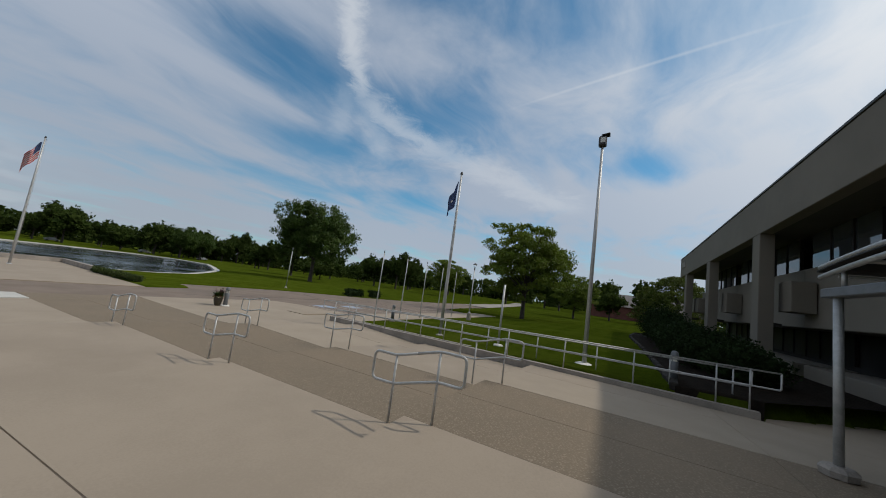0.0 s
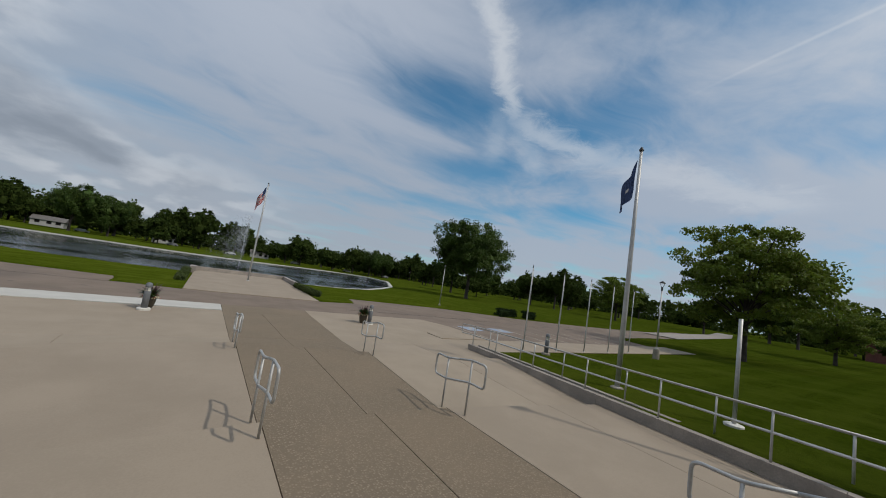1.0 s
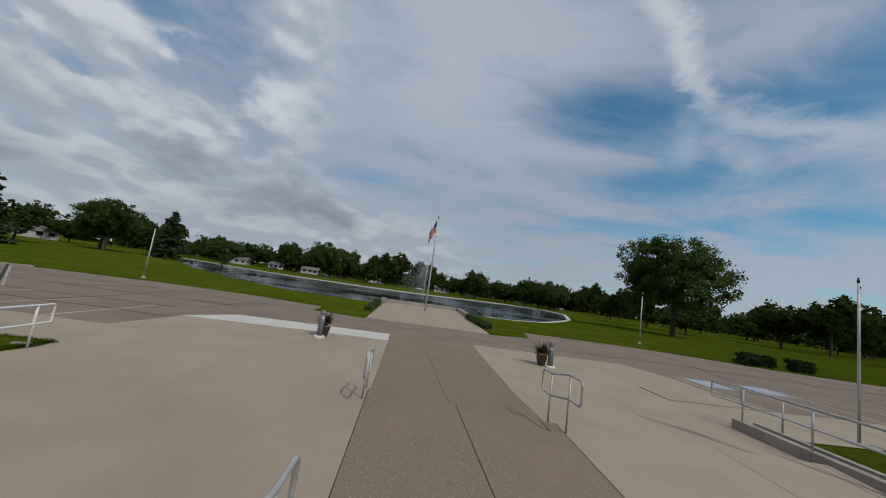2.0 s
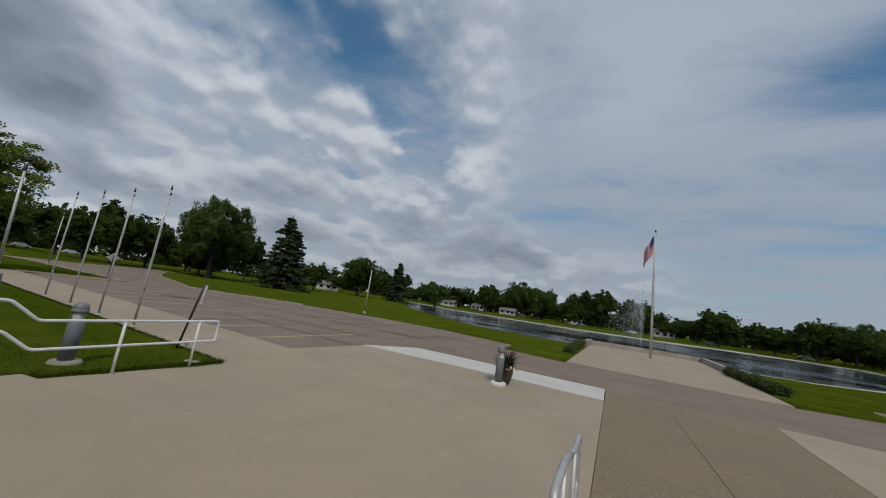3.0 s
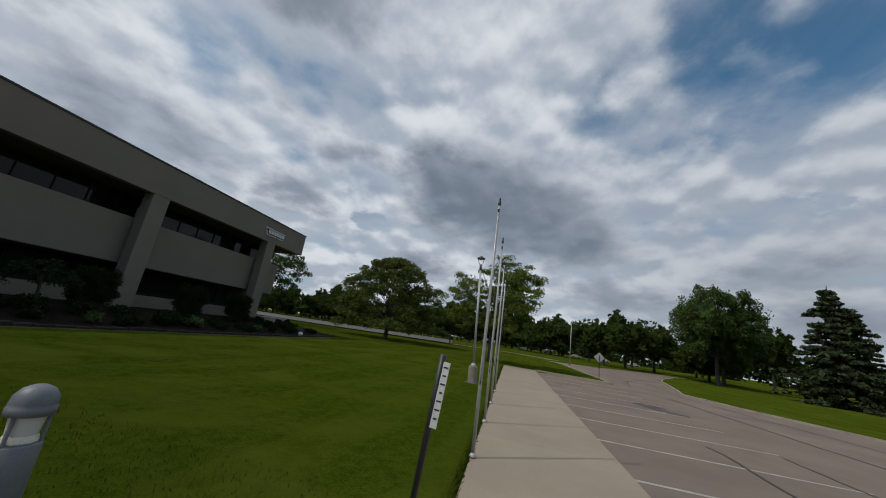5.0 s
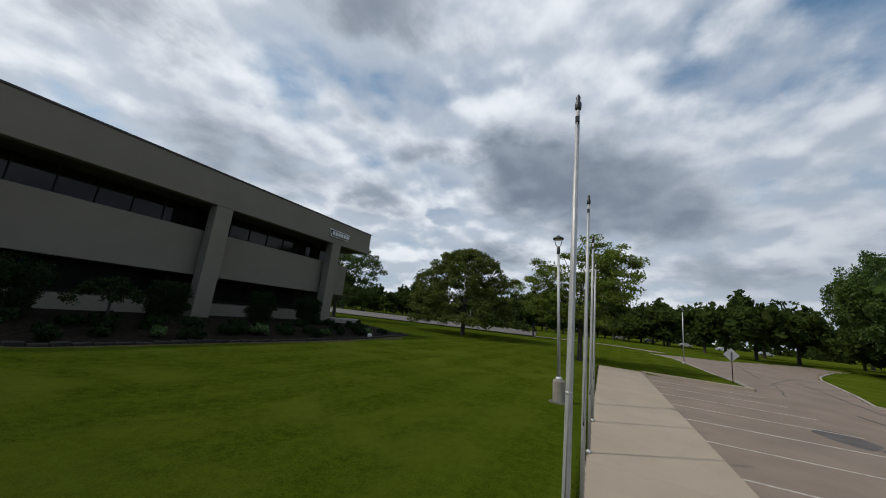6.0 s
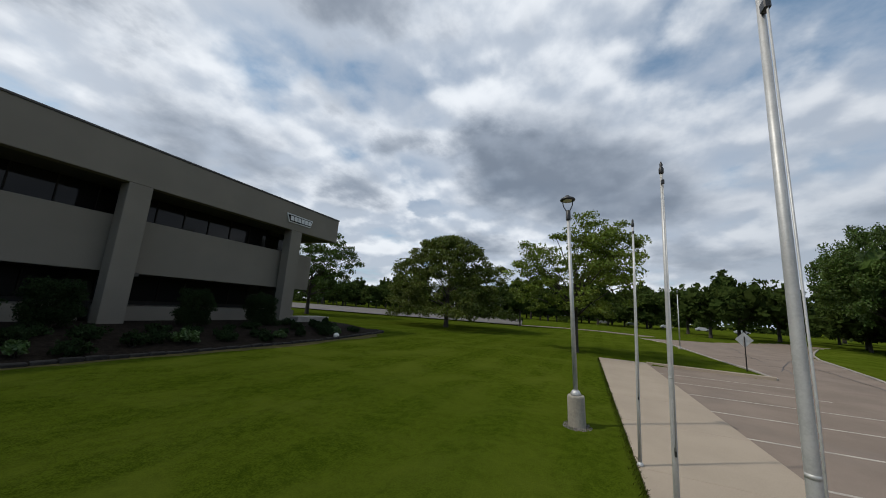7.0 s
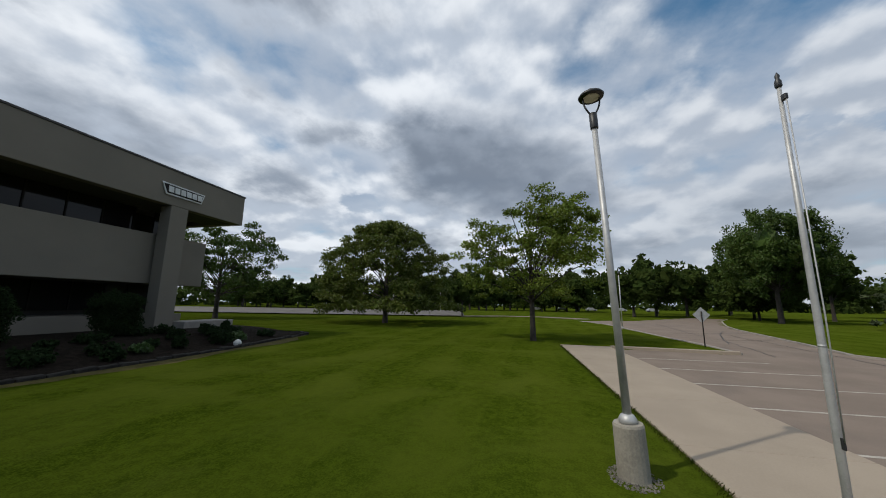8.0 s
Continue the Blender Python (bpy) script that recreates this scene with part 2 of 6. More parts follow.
M = dict(
    concrete=surface("concrete", (0.332, 0.270, 0.203), (0.292, 0.238, 0.179), 0.85, scale=0.6, fine=35, bump=0.15, stain=0.35, stain_scale=0.25, stain_colour=(0.250, 0.200, 0.145), space="World", per_object=0.05),
    new_concrete=surface("new_concrete", (0.53, 0.515, 0.475), (0.47, 0.455, 0.42), 0.85, scale=0.8, fine=30, bump=0.12, stain=0.2, stain_colour=(0.42, 0.41, 0.38), space="World"),
    kerb=surface("kerb_concrete", (0.34, 0.30, 0.26), (0.24, 0.215, 0.19), 0.9, scale=1.2, fine=30, bump=0.25, stain=0.5, stain_scale=0.8, stain_colour=(0.15, 0.135, 0.12), space="World"),
    asphalt=surface("asphalt", (0.226, 0.180, 0.146), (0.184, 0.146, 0.119), 0.92, spec=0.12, scale=0.5, fine=80, bump=0.25, stain=0.4, stain_scale=0.16, stain_colour=(0.14, 0.12, 0.11), space="World"),
    old_asphalt=surface("old_grey_asphalt", (0.150, 0.140, 0.130), (0.115, 0.108, 0.10), 0.92, spec=0.08, scale=0.3, fine=20, bump=0.2, stain=0.4, stain_scale=0.08, stain_colour=(0.09, 0.085, 0.08), space="World"),
    seal=surface("crack_sealant", (0.042, 0.037, 0.035), rough=0.6, space="World"),
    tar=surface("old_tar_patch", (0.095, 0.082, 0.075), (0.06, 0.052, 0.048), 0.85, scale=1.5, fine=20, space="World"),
    line=surface("road_paint_white", (0.46, 0.42, 0.36), (0.30, 0.27, 0.235), 0.8, scale=3, fine=25, space="World"),
    yellow=surface("road_paint_yellow", (0.50, 0.43, 0.27), (0.36, 0.31, 0.21), 0.8, scale=3, fine=25, space="World"),
    bluepaint=surface("road_paint_blue", (0.30, 0.38, 0.50), (0.25, 0.28, 0.34), 0.8, scale=3, fine=25, space="World"),
    stucco=surface("stucco", (0.205, 0.179, 0.143), (0.180, 0.158, 0.127), 0.9, scale=0.35, fine=45, bump=0.2, stain=0.25, stain_scale=0.2, stain_colour=(0.165, 0.144, 0.115), space="World"),
    # stucco tone darkened, with the overhang's shade put into the colour
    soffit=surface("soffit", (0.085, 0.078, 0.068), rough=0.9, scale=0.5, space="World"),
    # near black: holds the shade of the deep recess in its colour
    dark=surface("recess_shade_wall", (0.025, 0.023, 0.021), rough=0.85, scale=0.5, space="World"),
    coping=surface("coping_metal", (0.06, 0.055, 0.05), rough=0.5, metal=0.3, space="World"),
    frame=surface("bronze_frame", (0.020, 0.017, 0.015), rough=0.6, metal=0.2, spec=0.2),
    galv=surface("galvanised_steel", (0.50, 0.50, 0.49), (0.40, 0.40, 0.395), 0.5, metal=0.4, scale=9, fine=70, bump=0.05),
    alum=surface("brushed_aluminium", (0.50, 0.50, 0.49), (0.41, 0.41, 0.405), 0.5, metal=0.4, scale=7, fine=90, bump=0.06),
    whitepaint=surface("white_rail_paint", (0.74, 0.75, 0.75), (0.62, 0.62, 0.61), 0.42, scale=8, fine=60, bump=0.06, coat=0.2),
    greypaint=surface("grey_bollard_paint", (0.16, 0.17, 0.185), (0.13, 0.14, 0.15), 0.5, scale=6, fine=60, bump=0.06),
    black=surface("black_metal", (0.025, 0.025, 0.026), rough=0.45, scale=8),
    white=surface("white_sheet", (0.72, 0.72, 0.70), rough=0.5, scale=4),
    bulb=surface("frosted_lamp", (0.75, 0.72, 0.62), rough=0.3, scale=4),
    red=surface("flag_red", (0.62, 0.025, 0.04), rough=0.8, translucent=0.4),
    flagwhite=surface("flag_white", (0.80, 0.78, 0.76), rough=0.8, translucent=0.4),
    navy=surface("flag_blue", (0.055, 0.09, 0.21), rough=0.8, translucent=0.25),
    bark=surface("bark", (0.055, 0.045, 0.036), (0.030, 0.025, 0.021), 0.95, scale=4, fine=22, bump=0.8, bump_size=0.03),
    mulch=surface("mulch", (0.022, 0.017, 0.013), (0.010, 0.008, 0.006), 0.98, spec=0.05, scale=5, fine=40, bump=1.0, bump_size=0.03, space="World"),
    edging=surface("stone_edging", (0.045, 0.041, 0.037), (0.026, 0.024, 0.022), 0.9, spec=0.1, scale=3, fine=25, bump=0.6, bump_size=0.02, per_object=0.3),
    gravel=surface("gravel", (0.17, 0.155, 0.135), (0.09, 0.08, 0.07), 0.9, scale=8, fine=40, bump=0.5, island=0.6),
    footing=surface("weathered_footing", (0.31, 0.285, 0.235), (0.22, 0.20, 0.165), 0.92, scale=2.2, fine=30, bump=0.4, stain=0.7, stain_scale=1.6, stain_colour=(0.11, 0.10, 0.09), bump_size=0.01),
    leaf=surface("leaf_green", (0.064, 0.104, 0.015), (0.041, 0.072, 0.011), 0.6, scale=0.5, fine=4, bump=0, island=0.5, translucent=0.28, spec=0.3),
    locust=surface("leaf_light_green", (0.140, 0.185, 0.020), (0.092, 0.132, 0.014), 0.6, scale=0.5, fine=4, bump=0, island=0.5, translucent=0.3, spec=0.3),
    blade=surface("grass_blade", (0.056, 0.076, 0.006), (0.036, 0.050, 0.004), 0.7, scale=0.6, fine=4, bump=0, island=0.7, translucent=0.2, spec=0.1, space="World"),
    olive=surface("leaf_olive", (0.105, 0.130, 0.018), (0.062, 0.084, 0.012), 0.6, scale=0.5, fine=4, bump=0, island=0.55, translucent=0.28, spec=0.3),
    needle=surface("needles", (0.052, 0.070, 0.026), (0.032, 0.046, 0.018), 0.7, scale=0.8, fine=4, bump=0, island=0.5, spec=0.25),
    farleaf=surface("far_foliage", (0.050, 0.074, 0.016), (0.032, 0.050, 0.011), 0.8, scale=0.2, fine=2, bump=0, island=0.3, translucent=0.35, spec=0.05),
    shrub=surface("shrub_leaf", (0.022, 0.038, 0.012), (0.014, 0.026, 0.009), 0.8, scale=2, fine=10, bump=0, island=0.4, translucent=0.15, spec=0.08),
    clipped=surface("clipped_leaf", (0.062, 0.085, 0.016), (0.038, 0.058, 0.011), 0.6, scale=1, fine=10, bump=0, island=0.5, translucent=0.2, spec=0.3),
    hosta=surface("broad_leaf", (0.07, 0.125, 0.03), (0.05, 0.09, 0.02), 0.5, scale=2, fine=10, bump=0, island=0.4, translucent=0.2),
    purple=surface("purple_leaf", (0.085, 0.035, 0.042), (0.05, 0.025, 0.03), 0.55, scale=3, fine=12, bump=0, island=0.4),
    petal=surface("pale_petal", (0.62, 0.60, 0.40), (0.5, 0.5, 0.28), 0.7, scale=3, fine=10, bump=0, island=0.3),
    coral=surface("coral_petal", (0.42, 0.08, 0.05), (0.32, 0.05, 0.04), 0.7, scale=3, fine=10, bump=0, island=0.3),
    urn=surface("brown_glazed_urn", (0.060, 0.050, 0.030), (0.036, 0.030, 0.020), 0.4, scale=5, fine=30, bump=0.2),
    cap=surface("white_painted_concrete", (0.70, 0.69, 0.65), (0.58, 0.56, 0.52), 0.75, scale=4, fine=30, bump=0.2),
    brickred=surface("far_brick", (0.17, 0.065, 0.05), (0.12, 0.05, 0.04), 0.9, scale=0.6, fine=3, space="World"),
    siding=surface("pale_siding", (0.46, 0.46, 0.45), rough=0.7, scale=0.6, fine=5, space="World"),
    roofing=surface("shingle_grey", (0.16, 0.15, 0.145), rough=0.9, scale=1, fine=6, space="World"),
    dry=surface("dry_grass_soil", (0.095, 0.080, 0.030), (0.055, 0.050, 0.018), 0.95, scale=2.5, fine=30, bump=0.6, bump_size=0.02, spec=0.05, space="World"),
    carpaint=surface("car_paint", (0.42, 0.43, 0.45), rough=0.3, scale=1, fine=5, per_object=0.9, coat=0.5),
    rubber=surface("tyre_rubber", (0.02, 0.02, 0.02), rough=0.8),
)


def aggregate_material():
    m = bpy.data.materials.new("exposed_aggregate")
    m.use_nodes = True
    n = Nodes(m.node_tree)
    where = n.add("ShaderNodeNewGeometry").outputs["Position"]
    cell = n.add("ShaderNodeTexVoronoi", {"Vector": where, "Scale": 34.0, "Randomness": 1.0})
    pick = n.add("ShaderNodeSeparateColor", {0: cell.outputs["Color"]}).outputs[0]
    stone = n.mix(pick, (0.172, 0.136, 0.098), (0.292, 0.236, 0.170))
    edge = n.ramp(cell.outputs["Distance"], 0.25, 0.62)
    col = n.mix(edge, stone, (0.185, 0.146, 0.104))
    broad = n.noise(where, 0.4, 4.0, 0.6)
    col = n.mix(n.math("MULTIPLY", n.ramp(broad, 0.4, 0.7), 0.45), col, (0.245, 0.188, 0.130))
    relief = n.add("ShaderNodeBump", {"Strength": 0.4, "Distance": 0.005, "Height": n.math("SUBTRACT", 1.0, cell.outputs["Distance"])}).outputs[0]
    b = n.add("ShaderNodeBsdfPrincipled", {"Base Color": col, "Roughness": 0.85, "Specular IOR Level": 0.2, "Normal": relief})
    n.add("ShaderNodeOutputMaterial", {0: b.outputs[0]})
    return m


def grass_material():
    m = bpy.data.materials.new("mown_grass")
    m.use_nodes = True
    n = Nodes(m.node_tree)
    where = n.add("ShaderNodeNewGeometry").outputs["Position"]
    blades = n.noise(n.add("ShaderNodeMapping", {"Vector": where, "Scale": (1, 1, 0.2)}).outputs[0], 38.0, 4.0, 0.7)
    tuft, patch, wide = n.noise(where, 4.5, 6.0, 0.72, 0.3), n.noise(where, 0.35, 4.0, 0.6, 0.5), n.noise(where, 0.05, 2.0, 0.5)
    axis = n.add("ShaderNodeSeparateXYZ", {0: where})
    swathe = n.math("SINE", n.math("ADD", n.math("MULTIPLY", axis.outputs[0], 0.12), n.math("MULTIPLY", axis.outputs[1], 3.1)))
    col = n.mix(n.ramp(n.math("ADD", n.math("MULTIPLY", tuft, 0.42), n.math("MULTIPLY", blades, 0.58)), 0.38, 0.62), (0.024, 0.038, 0.003), (0.063, 0.088, 0.007))
    col = n.mix(n.math("MULTIPLY", n.ramp(patch, 0.42, 0.68), 0.55), col, (0.086, 0.105, 0.014))
    col = n.mix(n.math("MULTIPLY", n.ramp(wide, 0.4, 0.7), 0.35), col, (0.036, 0.060, 0.004))
    col = n.mix(n.math("MULTIPLY", n.ramp(swathe, -0.3, 0.3), 0.20), col, (0.078, 0.100, 0.010))
    relief = n.add("ShaderNodeBump", {"Strength": 0.7, "Distance": 0.03, "Height": n.math("ADD", blades, tuft)}).outputs[0]
    b = n.add("ShaderNodeBsdfDiffuse", {"Color": col, "Roughness": 1.0, "Normal": relief})
    n.add("ShaderNodeOutputMaterial", {0: b.outputs[0]})
    return m


def water_material():
    m = bpy.data.materials.new("pond_water")
    m.use_nodes = True
    n = Nodes(m.node_tree)
    where = n.add("ShaderNodeNewGeometry").outputs["Position"]
    waves = n.math("ADD", n.noise(n.add("ShaderNodeMapping", {"Vector": where, "Scale": (1.0, 0.5, 1)}).outputs[0], 1.6, 4.0, 0.6), n.math("MULTIPLY", n.noise(where, 0.10, 3.0), 1.6))
    calm = n.ramp(n.noise(n.add("ShaderNodeMapping", {"Vector": where, "Scale": (0.6, 1.4, 1)}).outputs[0], 0.06, 4.0, 0.6, 0.4), 0.38, 0.62)
    relief = n.add("ShaderNodeBump", {"Strength": n.math("ADD", 0.16, n.math("MULTIPLY", calm, 0.60)), "Distance": 0.14, "Height": waves}).outputs[0]
    b = n.add("ShaderNodeBsdfPrincipled", {"Base Color": (0.022, 0.030, 0.036, 1), "Roughness": n.math("ADD", 0.05, n.math("MULTIPLY", calm, 0.12)), "Normal": relief, "IOR": 1.33, "Specular IOR Level": 0.5})
    n.add("ShaderNodeOutputMaterial", {0: b.outputs[0]})
    return m


def glass_material(name, tint, rough, spec=0.6):
    m = bpy.data.materials.new(name)
    m.use_nodes = True
    n = Nodes(m.node_tree)
    where = n.add("ShaderNodeNewGeometry").outputs["Position"]
    relief = n.add("ShaderNodeBump", {"Strength": 0.02, "Distance": 0.05, "Height": n.noise(where, 0.8, 2.0)}).outputs[0]
    b = n.add("ShaderNodeBsdfPrincipled", {"Base Color": (*tint, 1), "Roughness": rough, "Specular IOR Level": spec, "Normal": relief})
    n.add("ShaderNodeOutputMaterial", {0: b.outputs[0]})
    return m


def spray_material(name, alpha):
    m = bpy.data.materials.new(name)
    m.use_nodes = True
    n = Nodes(m.node_tree)
    white = (0.90, 0.92, 0.94, 1)
    drops = n.add("ShaderNodeMixShader", {0: 0.5, 1: n.add("ShaderNodeBsdfDiffuse", {"Color": white}).outputs[0], 2: n.add("ShaderNodeBsdfTranslucent", {"Color": white}).outputs[0]})
    air = n.add("ShaderNodeBsdfTransparent")
    n.add("ShaderNodeOutputMaterial", {0: n.add("ShaderNodeMixShader", {0: alpha, 1: air.outputs[0], 2: drops.outputs[0]}).outputs[0]})
    return m


M["aggregate"], M["grass"], M["water"], M["spray"] = aggregate_material(), grass_material(), water_material(), spray_material("water_spray", 0.45)
M["mist"] = spray_material("water_mist", 0.12)
M["glass"] = glass_material("tinted_glass", (0.014, 0.013, 0.013), 0.06, 0.28)
M["mirror_glass"] = glass_material("coated_glass", (0.05, 0.055, 0.06), 0.03, 1.0)
# darker, duller copy of the tinted glass, with recess shade in its colour
M["shaded"] = glass_material("recess_shade_glass", (0.006, 0.006, 0.007), 0.35, 0.12)
M["clear"] = glass_material("lamp_glass", (0.52, 0.52, 0.48), 0.15)

# ---- mesh tools ----


def part(name, bm, material, parent=None, label="", smooth=False):
    """Links a bmesh as one mesh object, under a thing or a part if one is given."""
    mesh = bpy.data.meshes.new(name)
    bmesh.ops.recalc_face_normals(bm, faces=bm.faces)
    bm.to_mesh(mesh)
    bm.free()
    if smooth:
        mesh.shade_smooth()
    return hang(name, mesh, material, parent, label)


def hang(name, mesh, material=None, parent=None, label=""):
    if material and not mesh.materials:
        mesh.materials.append(material)
    ob = new(name, mesh)
    ob.parent = parent
    return tagged(ob, label) if label else ob


def thing(name, label, category, group="", kind="", at=(0, 0, 0)):
    ob = new(name)
    ob.empty_display_size = 0.1
    ob.location = at
    return tagged(ob, label, category, group, kind)


def box(x0, x1, y0, y1, z0, z1, bevel=0.0, bm=None):
    bm = bm or bmesh.new()
    vs = [bm.verts.new((x, y, z)) for x in (x0, x1) for y in (y0, y1) for z in (z0, z1)]
    made = [bm.faces.new([vs[i] for i in f]) for f in ((0, 1, 3, 2), (4, 6, 7, 5), (0, 4, 5, 1), (2, 3, 7, 6), (0, 2, 6, 4), (1, 5, 7, 3))]
    if bevel:
        edges = {e for f in made for e in f.edges}
        bmesh.ops.bevel(bm, geom=list(edges), offset=bevel, segments=1, affect="EDGES")
    return bm


def tube(points, radii, seg=10, bm=None, cap=True):
    """A round bar along points; radii: one number or one a point."""
    bm = bm or bmesh.new()
    pts = [Vector(p) for p in points]
    rad = radii if isinstance(radii, (list, tuple)) else [radii] * len(pts)
    side, rings = None, []
    for i, p in enumerate(pts):
        ahead = (pts[min(i + 1, len(pts) - 1)] - pts[max(i - 1, 0)]).normalized()
        if side is None:
            side = ahead.cross(Vector((0.31, 0.2, 1)) if abs(ahead.z) < 0.9 else Vector((1, 0.1, 0))).normalized()
        side = (side - ahead * side.dot(ahead)).normalized()
        over = ahead.cross(side)
        rings.append([bm.verts.new(p + (side * math.cos(a) + over * math.sin(a)) * rad[i]) for a in (2 * math.pi * k / seg for k in range(seg))])
    for a, b in zip(rings, rings[1:]):
        for k in range(seg):
            bm.faces.new((a[k], a[(k + 1) % seg], b[(k + 1) % seg], b[k]))
    if cap:
        bm.faces.new(rings[0]), bm.faces.new(rings[-1])
    return bm


def lathe(profile, seg=24, bm=None, centre=(0, 0, 0)):
    """A turned body from rows of (radius, height)."""
    bm = bm or bmesh.new()
    c = Vector(centre)
    rings = [[bm.verts.new(c + Vector((max(r, 0.0005) * math.cos(2 * math.pi * k / seg), max(r, 0.0005) * math.sin(2 * math.pi * k / seg), z))) for k in range(seg)] for r, z in profile]
    for a, b in zip(rings, rings[1:]):
        for k in range(seg):
            bm.faces.new((a[k], a[(k + 1) % seg], b[(k + 1) % seg], b[k]))
    bm.faces.new(rings[0]), bm.faces.new(rings[-1])
    return bm


def rounded(points, r, steps=4):
    """A path with its inner corners rounded."""
    pts = [Vector(p) for p in points]
    out = [pts[0]]
    for a, b, c in zip(pts, pts[1:], pts[2:]):
        back, on = (a - b), (c - b)
        d = min(r, back.length * 0.45, on.length * 0.45)
        p, q = b + back.normalized() * d, b + on.normalized() * d
        out += [p.lerp(b, t).lerp(b.lerp(q, t), t) for t in (k / steps for k in range(steps + 1))]
    return out + [pts[-1]]


def prism(outline, z0, z1, bm=None):
    """An upright slab over an outline; z1 is a number or a function of x and y."""
    bm = bm or bmesh.new()
    top = z1 if callable(z1) else (lambda x, y: z1)
    low = [bm.verts.new((x, y, z0)) for x, y in outline]
    high = [bm.verts.new((x, y, top(x, y))) for x, y in outline]
    bm.faces.new(high)
    for k in range(len(outline)):
        j = (k + 1) % len(outline)
        bm.faces.new((low[k], low[j], high[j], high[k]))
    return bm


def sheet(name, verts, faces, material=None, smooth=False):
    mesh = bpy.data.meshes.new(name)
    mesh.from_pydata(verts, [], faces)
    if material:
        mesh.materials.append(material)
    if smooth:
        mesh.shade_smooth()
    return mesh


def smooth01(a, b, x):
    t = min(1.0, max(0.0, (x - a) / (b - a)))
    return t * t * (3 - 2 * t)


# ---- the lie of the land ----
STEPS = (-5.18, -0.42, 4.45)         # lines of the three steps
LEVELS = ((0.80, 0.80), (0.62, 0.60), (0.48, 0.46), (0.30, 0.0))
POND_Z = -0.45
POND = [(-3, 41.2), (-9, 41.6), (-15.6, 43.2), (-28, 53.5), (-45, 73), (-68, 105), (-92, 140), (-101, 158), (-86, 149), (-62, 129), (-40, 117.5), (-12, 115.5), (10, 124), (36, 148), (54, 157), (63, 150), (60, 121),
        (48, 95), (37, 72), (28, 58.5), (20.5, 48.5), (14, 43.8), (8, 42.2)]


def walk_left(y):
    """The pebbled walk's west edge."""
    return -1.71 + 0.008 * y


def walk_right(y):
    """The walk's east edge, which spreads towards the pond."""
    return 1.62 + 0.068 * max(0.0, y)


def plaza_left(y):
    """The west edge of the terrace, which narrows towards the building."""
    return -9.40 + 0.13 * (7.3 - y)


def plaza_right(y):
    return 8.05 - 0.12 * (6.4 - y)


def terrace(y, x=0.0):
    """The height of the stepped terrace, which falls a little to both sides of the walk."""
    fall = 0.028 * max(0.0, abs(x) - 1.64) * (1 - 0.55 * smooth01(2, 7, y)) * (1 - smooth01(8, 13, y))
    fall += (0.022 * max(0.0, x + 1.7) + 0.017 * max(0.0, x - 1.64)) * (1 - smooth01(1, 6, y))
    edges = (-15.0, *STEPS, 13.2)
    for (a, b), (za, zb) in zip(zip(edges, edges[1:]), LEVELS):
        if y <= b:
            if b > 13:
                return (za + (0.12 - za) * (y - a) / (7.0 - a) if y < 7 else 0.12 * (13.2 - y) / 6.2) - fall
            return za + (zb - za) * (y - a) / (b - a) - fall
    return 0.0


def pond_distance(x, y):
    """Metres inside the pond's shore; negative on land."""
    best, inside = 1e9, False
    for (ax, ay), (bx, by) in zip(POND, POND[1:] + POND[:1]):
        dx, dy = bx - ax, by - ay
        t = min(1.0, max(0.0, ((x - ax) * dx + (y - ay) * dy) / (dx * dx + dy * dy)))
        best = min(best, math.hypot(x - ax - t * dx, y - ay - t * dy))
        if (ay > y) != (by > y) and x < ax + (y - ay) / (by - ay) * dx:
            inside = not inside
    return best if inside else -best


WEST_LOT = [(-10.27, 9.88), (-10.27, 13.0), (-9.05, 15.3), (-3.58, 15.36), (-3.58, 21.1), (-7.0, 21.8), (-7.3, 25.0), (-13.0, 26.6), (-20.0, 26.9), (-28.0, 25.4), (-34.5, 22.3), (-39.4, 21.0),
            (-44.7, 22.8), (-52.0, 25.0), (-59.5, 27.2), (-67.0, 30.2), (-76.0, 34.5), (-86.0, 39.5), (-100.0, 48.0), (-104.0, 42.0), (-88.0, 30.0), (-80.0, 24.0), (-78.0, 18.0), (-74.0, 13.8), (-64.5, 16.0), (-54.0, 15.85), (-47.0, 15.7), (-43.0, 16.0), (-38.4, 15.65), (-39.0, 9.88)]
EAST_LOT = [(-3.58, 15.36), (11.0, 15.32), (11.87, 13.2), (11.87, 8.72), (33.6, 8.72), (35.0, 12.6), (44.0, 14.2), (60.0, 15.6), (92.0, 22.0), (92.0, 27.0), (64.0, 22.0), (48.0, 21.2), (36.0, 21.6), (29.4, 22.7), (24.0, 24.6),
            (19.1, 25.8), (9.3, 25.9), (8.4, 22.2), (5.1, 21.1), (-3.58, 21.1)]
PAVED = [WEST_LOT, EAST_LOT, [(-39.4, 7.24), (-9.3, 7.24), (-9.3, 9.9), (-39.4, 9.9)], [(8.0, 5.97), (33.6, 5.97), (33.6, 8.75), (8.0, 8.75)], [(-10.3, 9.8), (11.9, 8.6), (11.9, 13.3), (11.0, 15.4), (-9.1, 15.4), (-10.3, 13.0)],
         [(-3.5, 21.0), (5.1, 21.0), (6.1, 41.0), (-3.3, 41.0)], [(5.0, -11.4), (6.3, -11.4), (9.0, -14.9), (9.0, -15.6), (5.0, -15.6)], [(plaza_left(-15) + 0.2, -15), (plaza_right(-15) + 0.2, -15), (plaza_right(6.5) + 0.15, 6.5), (8.1, 10.5), (-9.4, 10.5), (plaza_left(7.3) + 0.1, 7.3)]]
PAVED_BOX = [(min(p[0] for p in o), max(p[0] for p in o), min(p[1] for p in o), max(p[1] for p in o)) for o in PAVED]


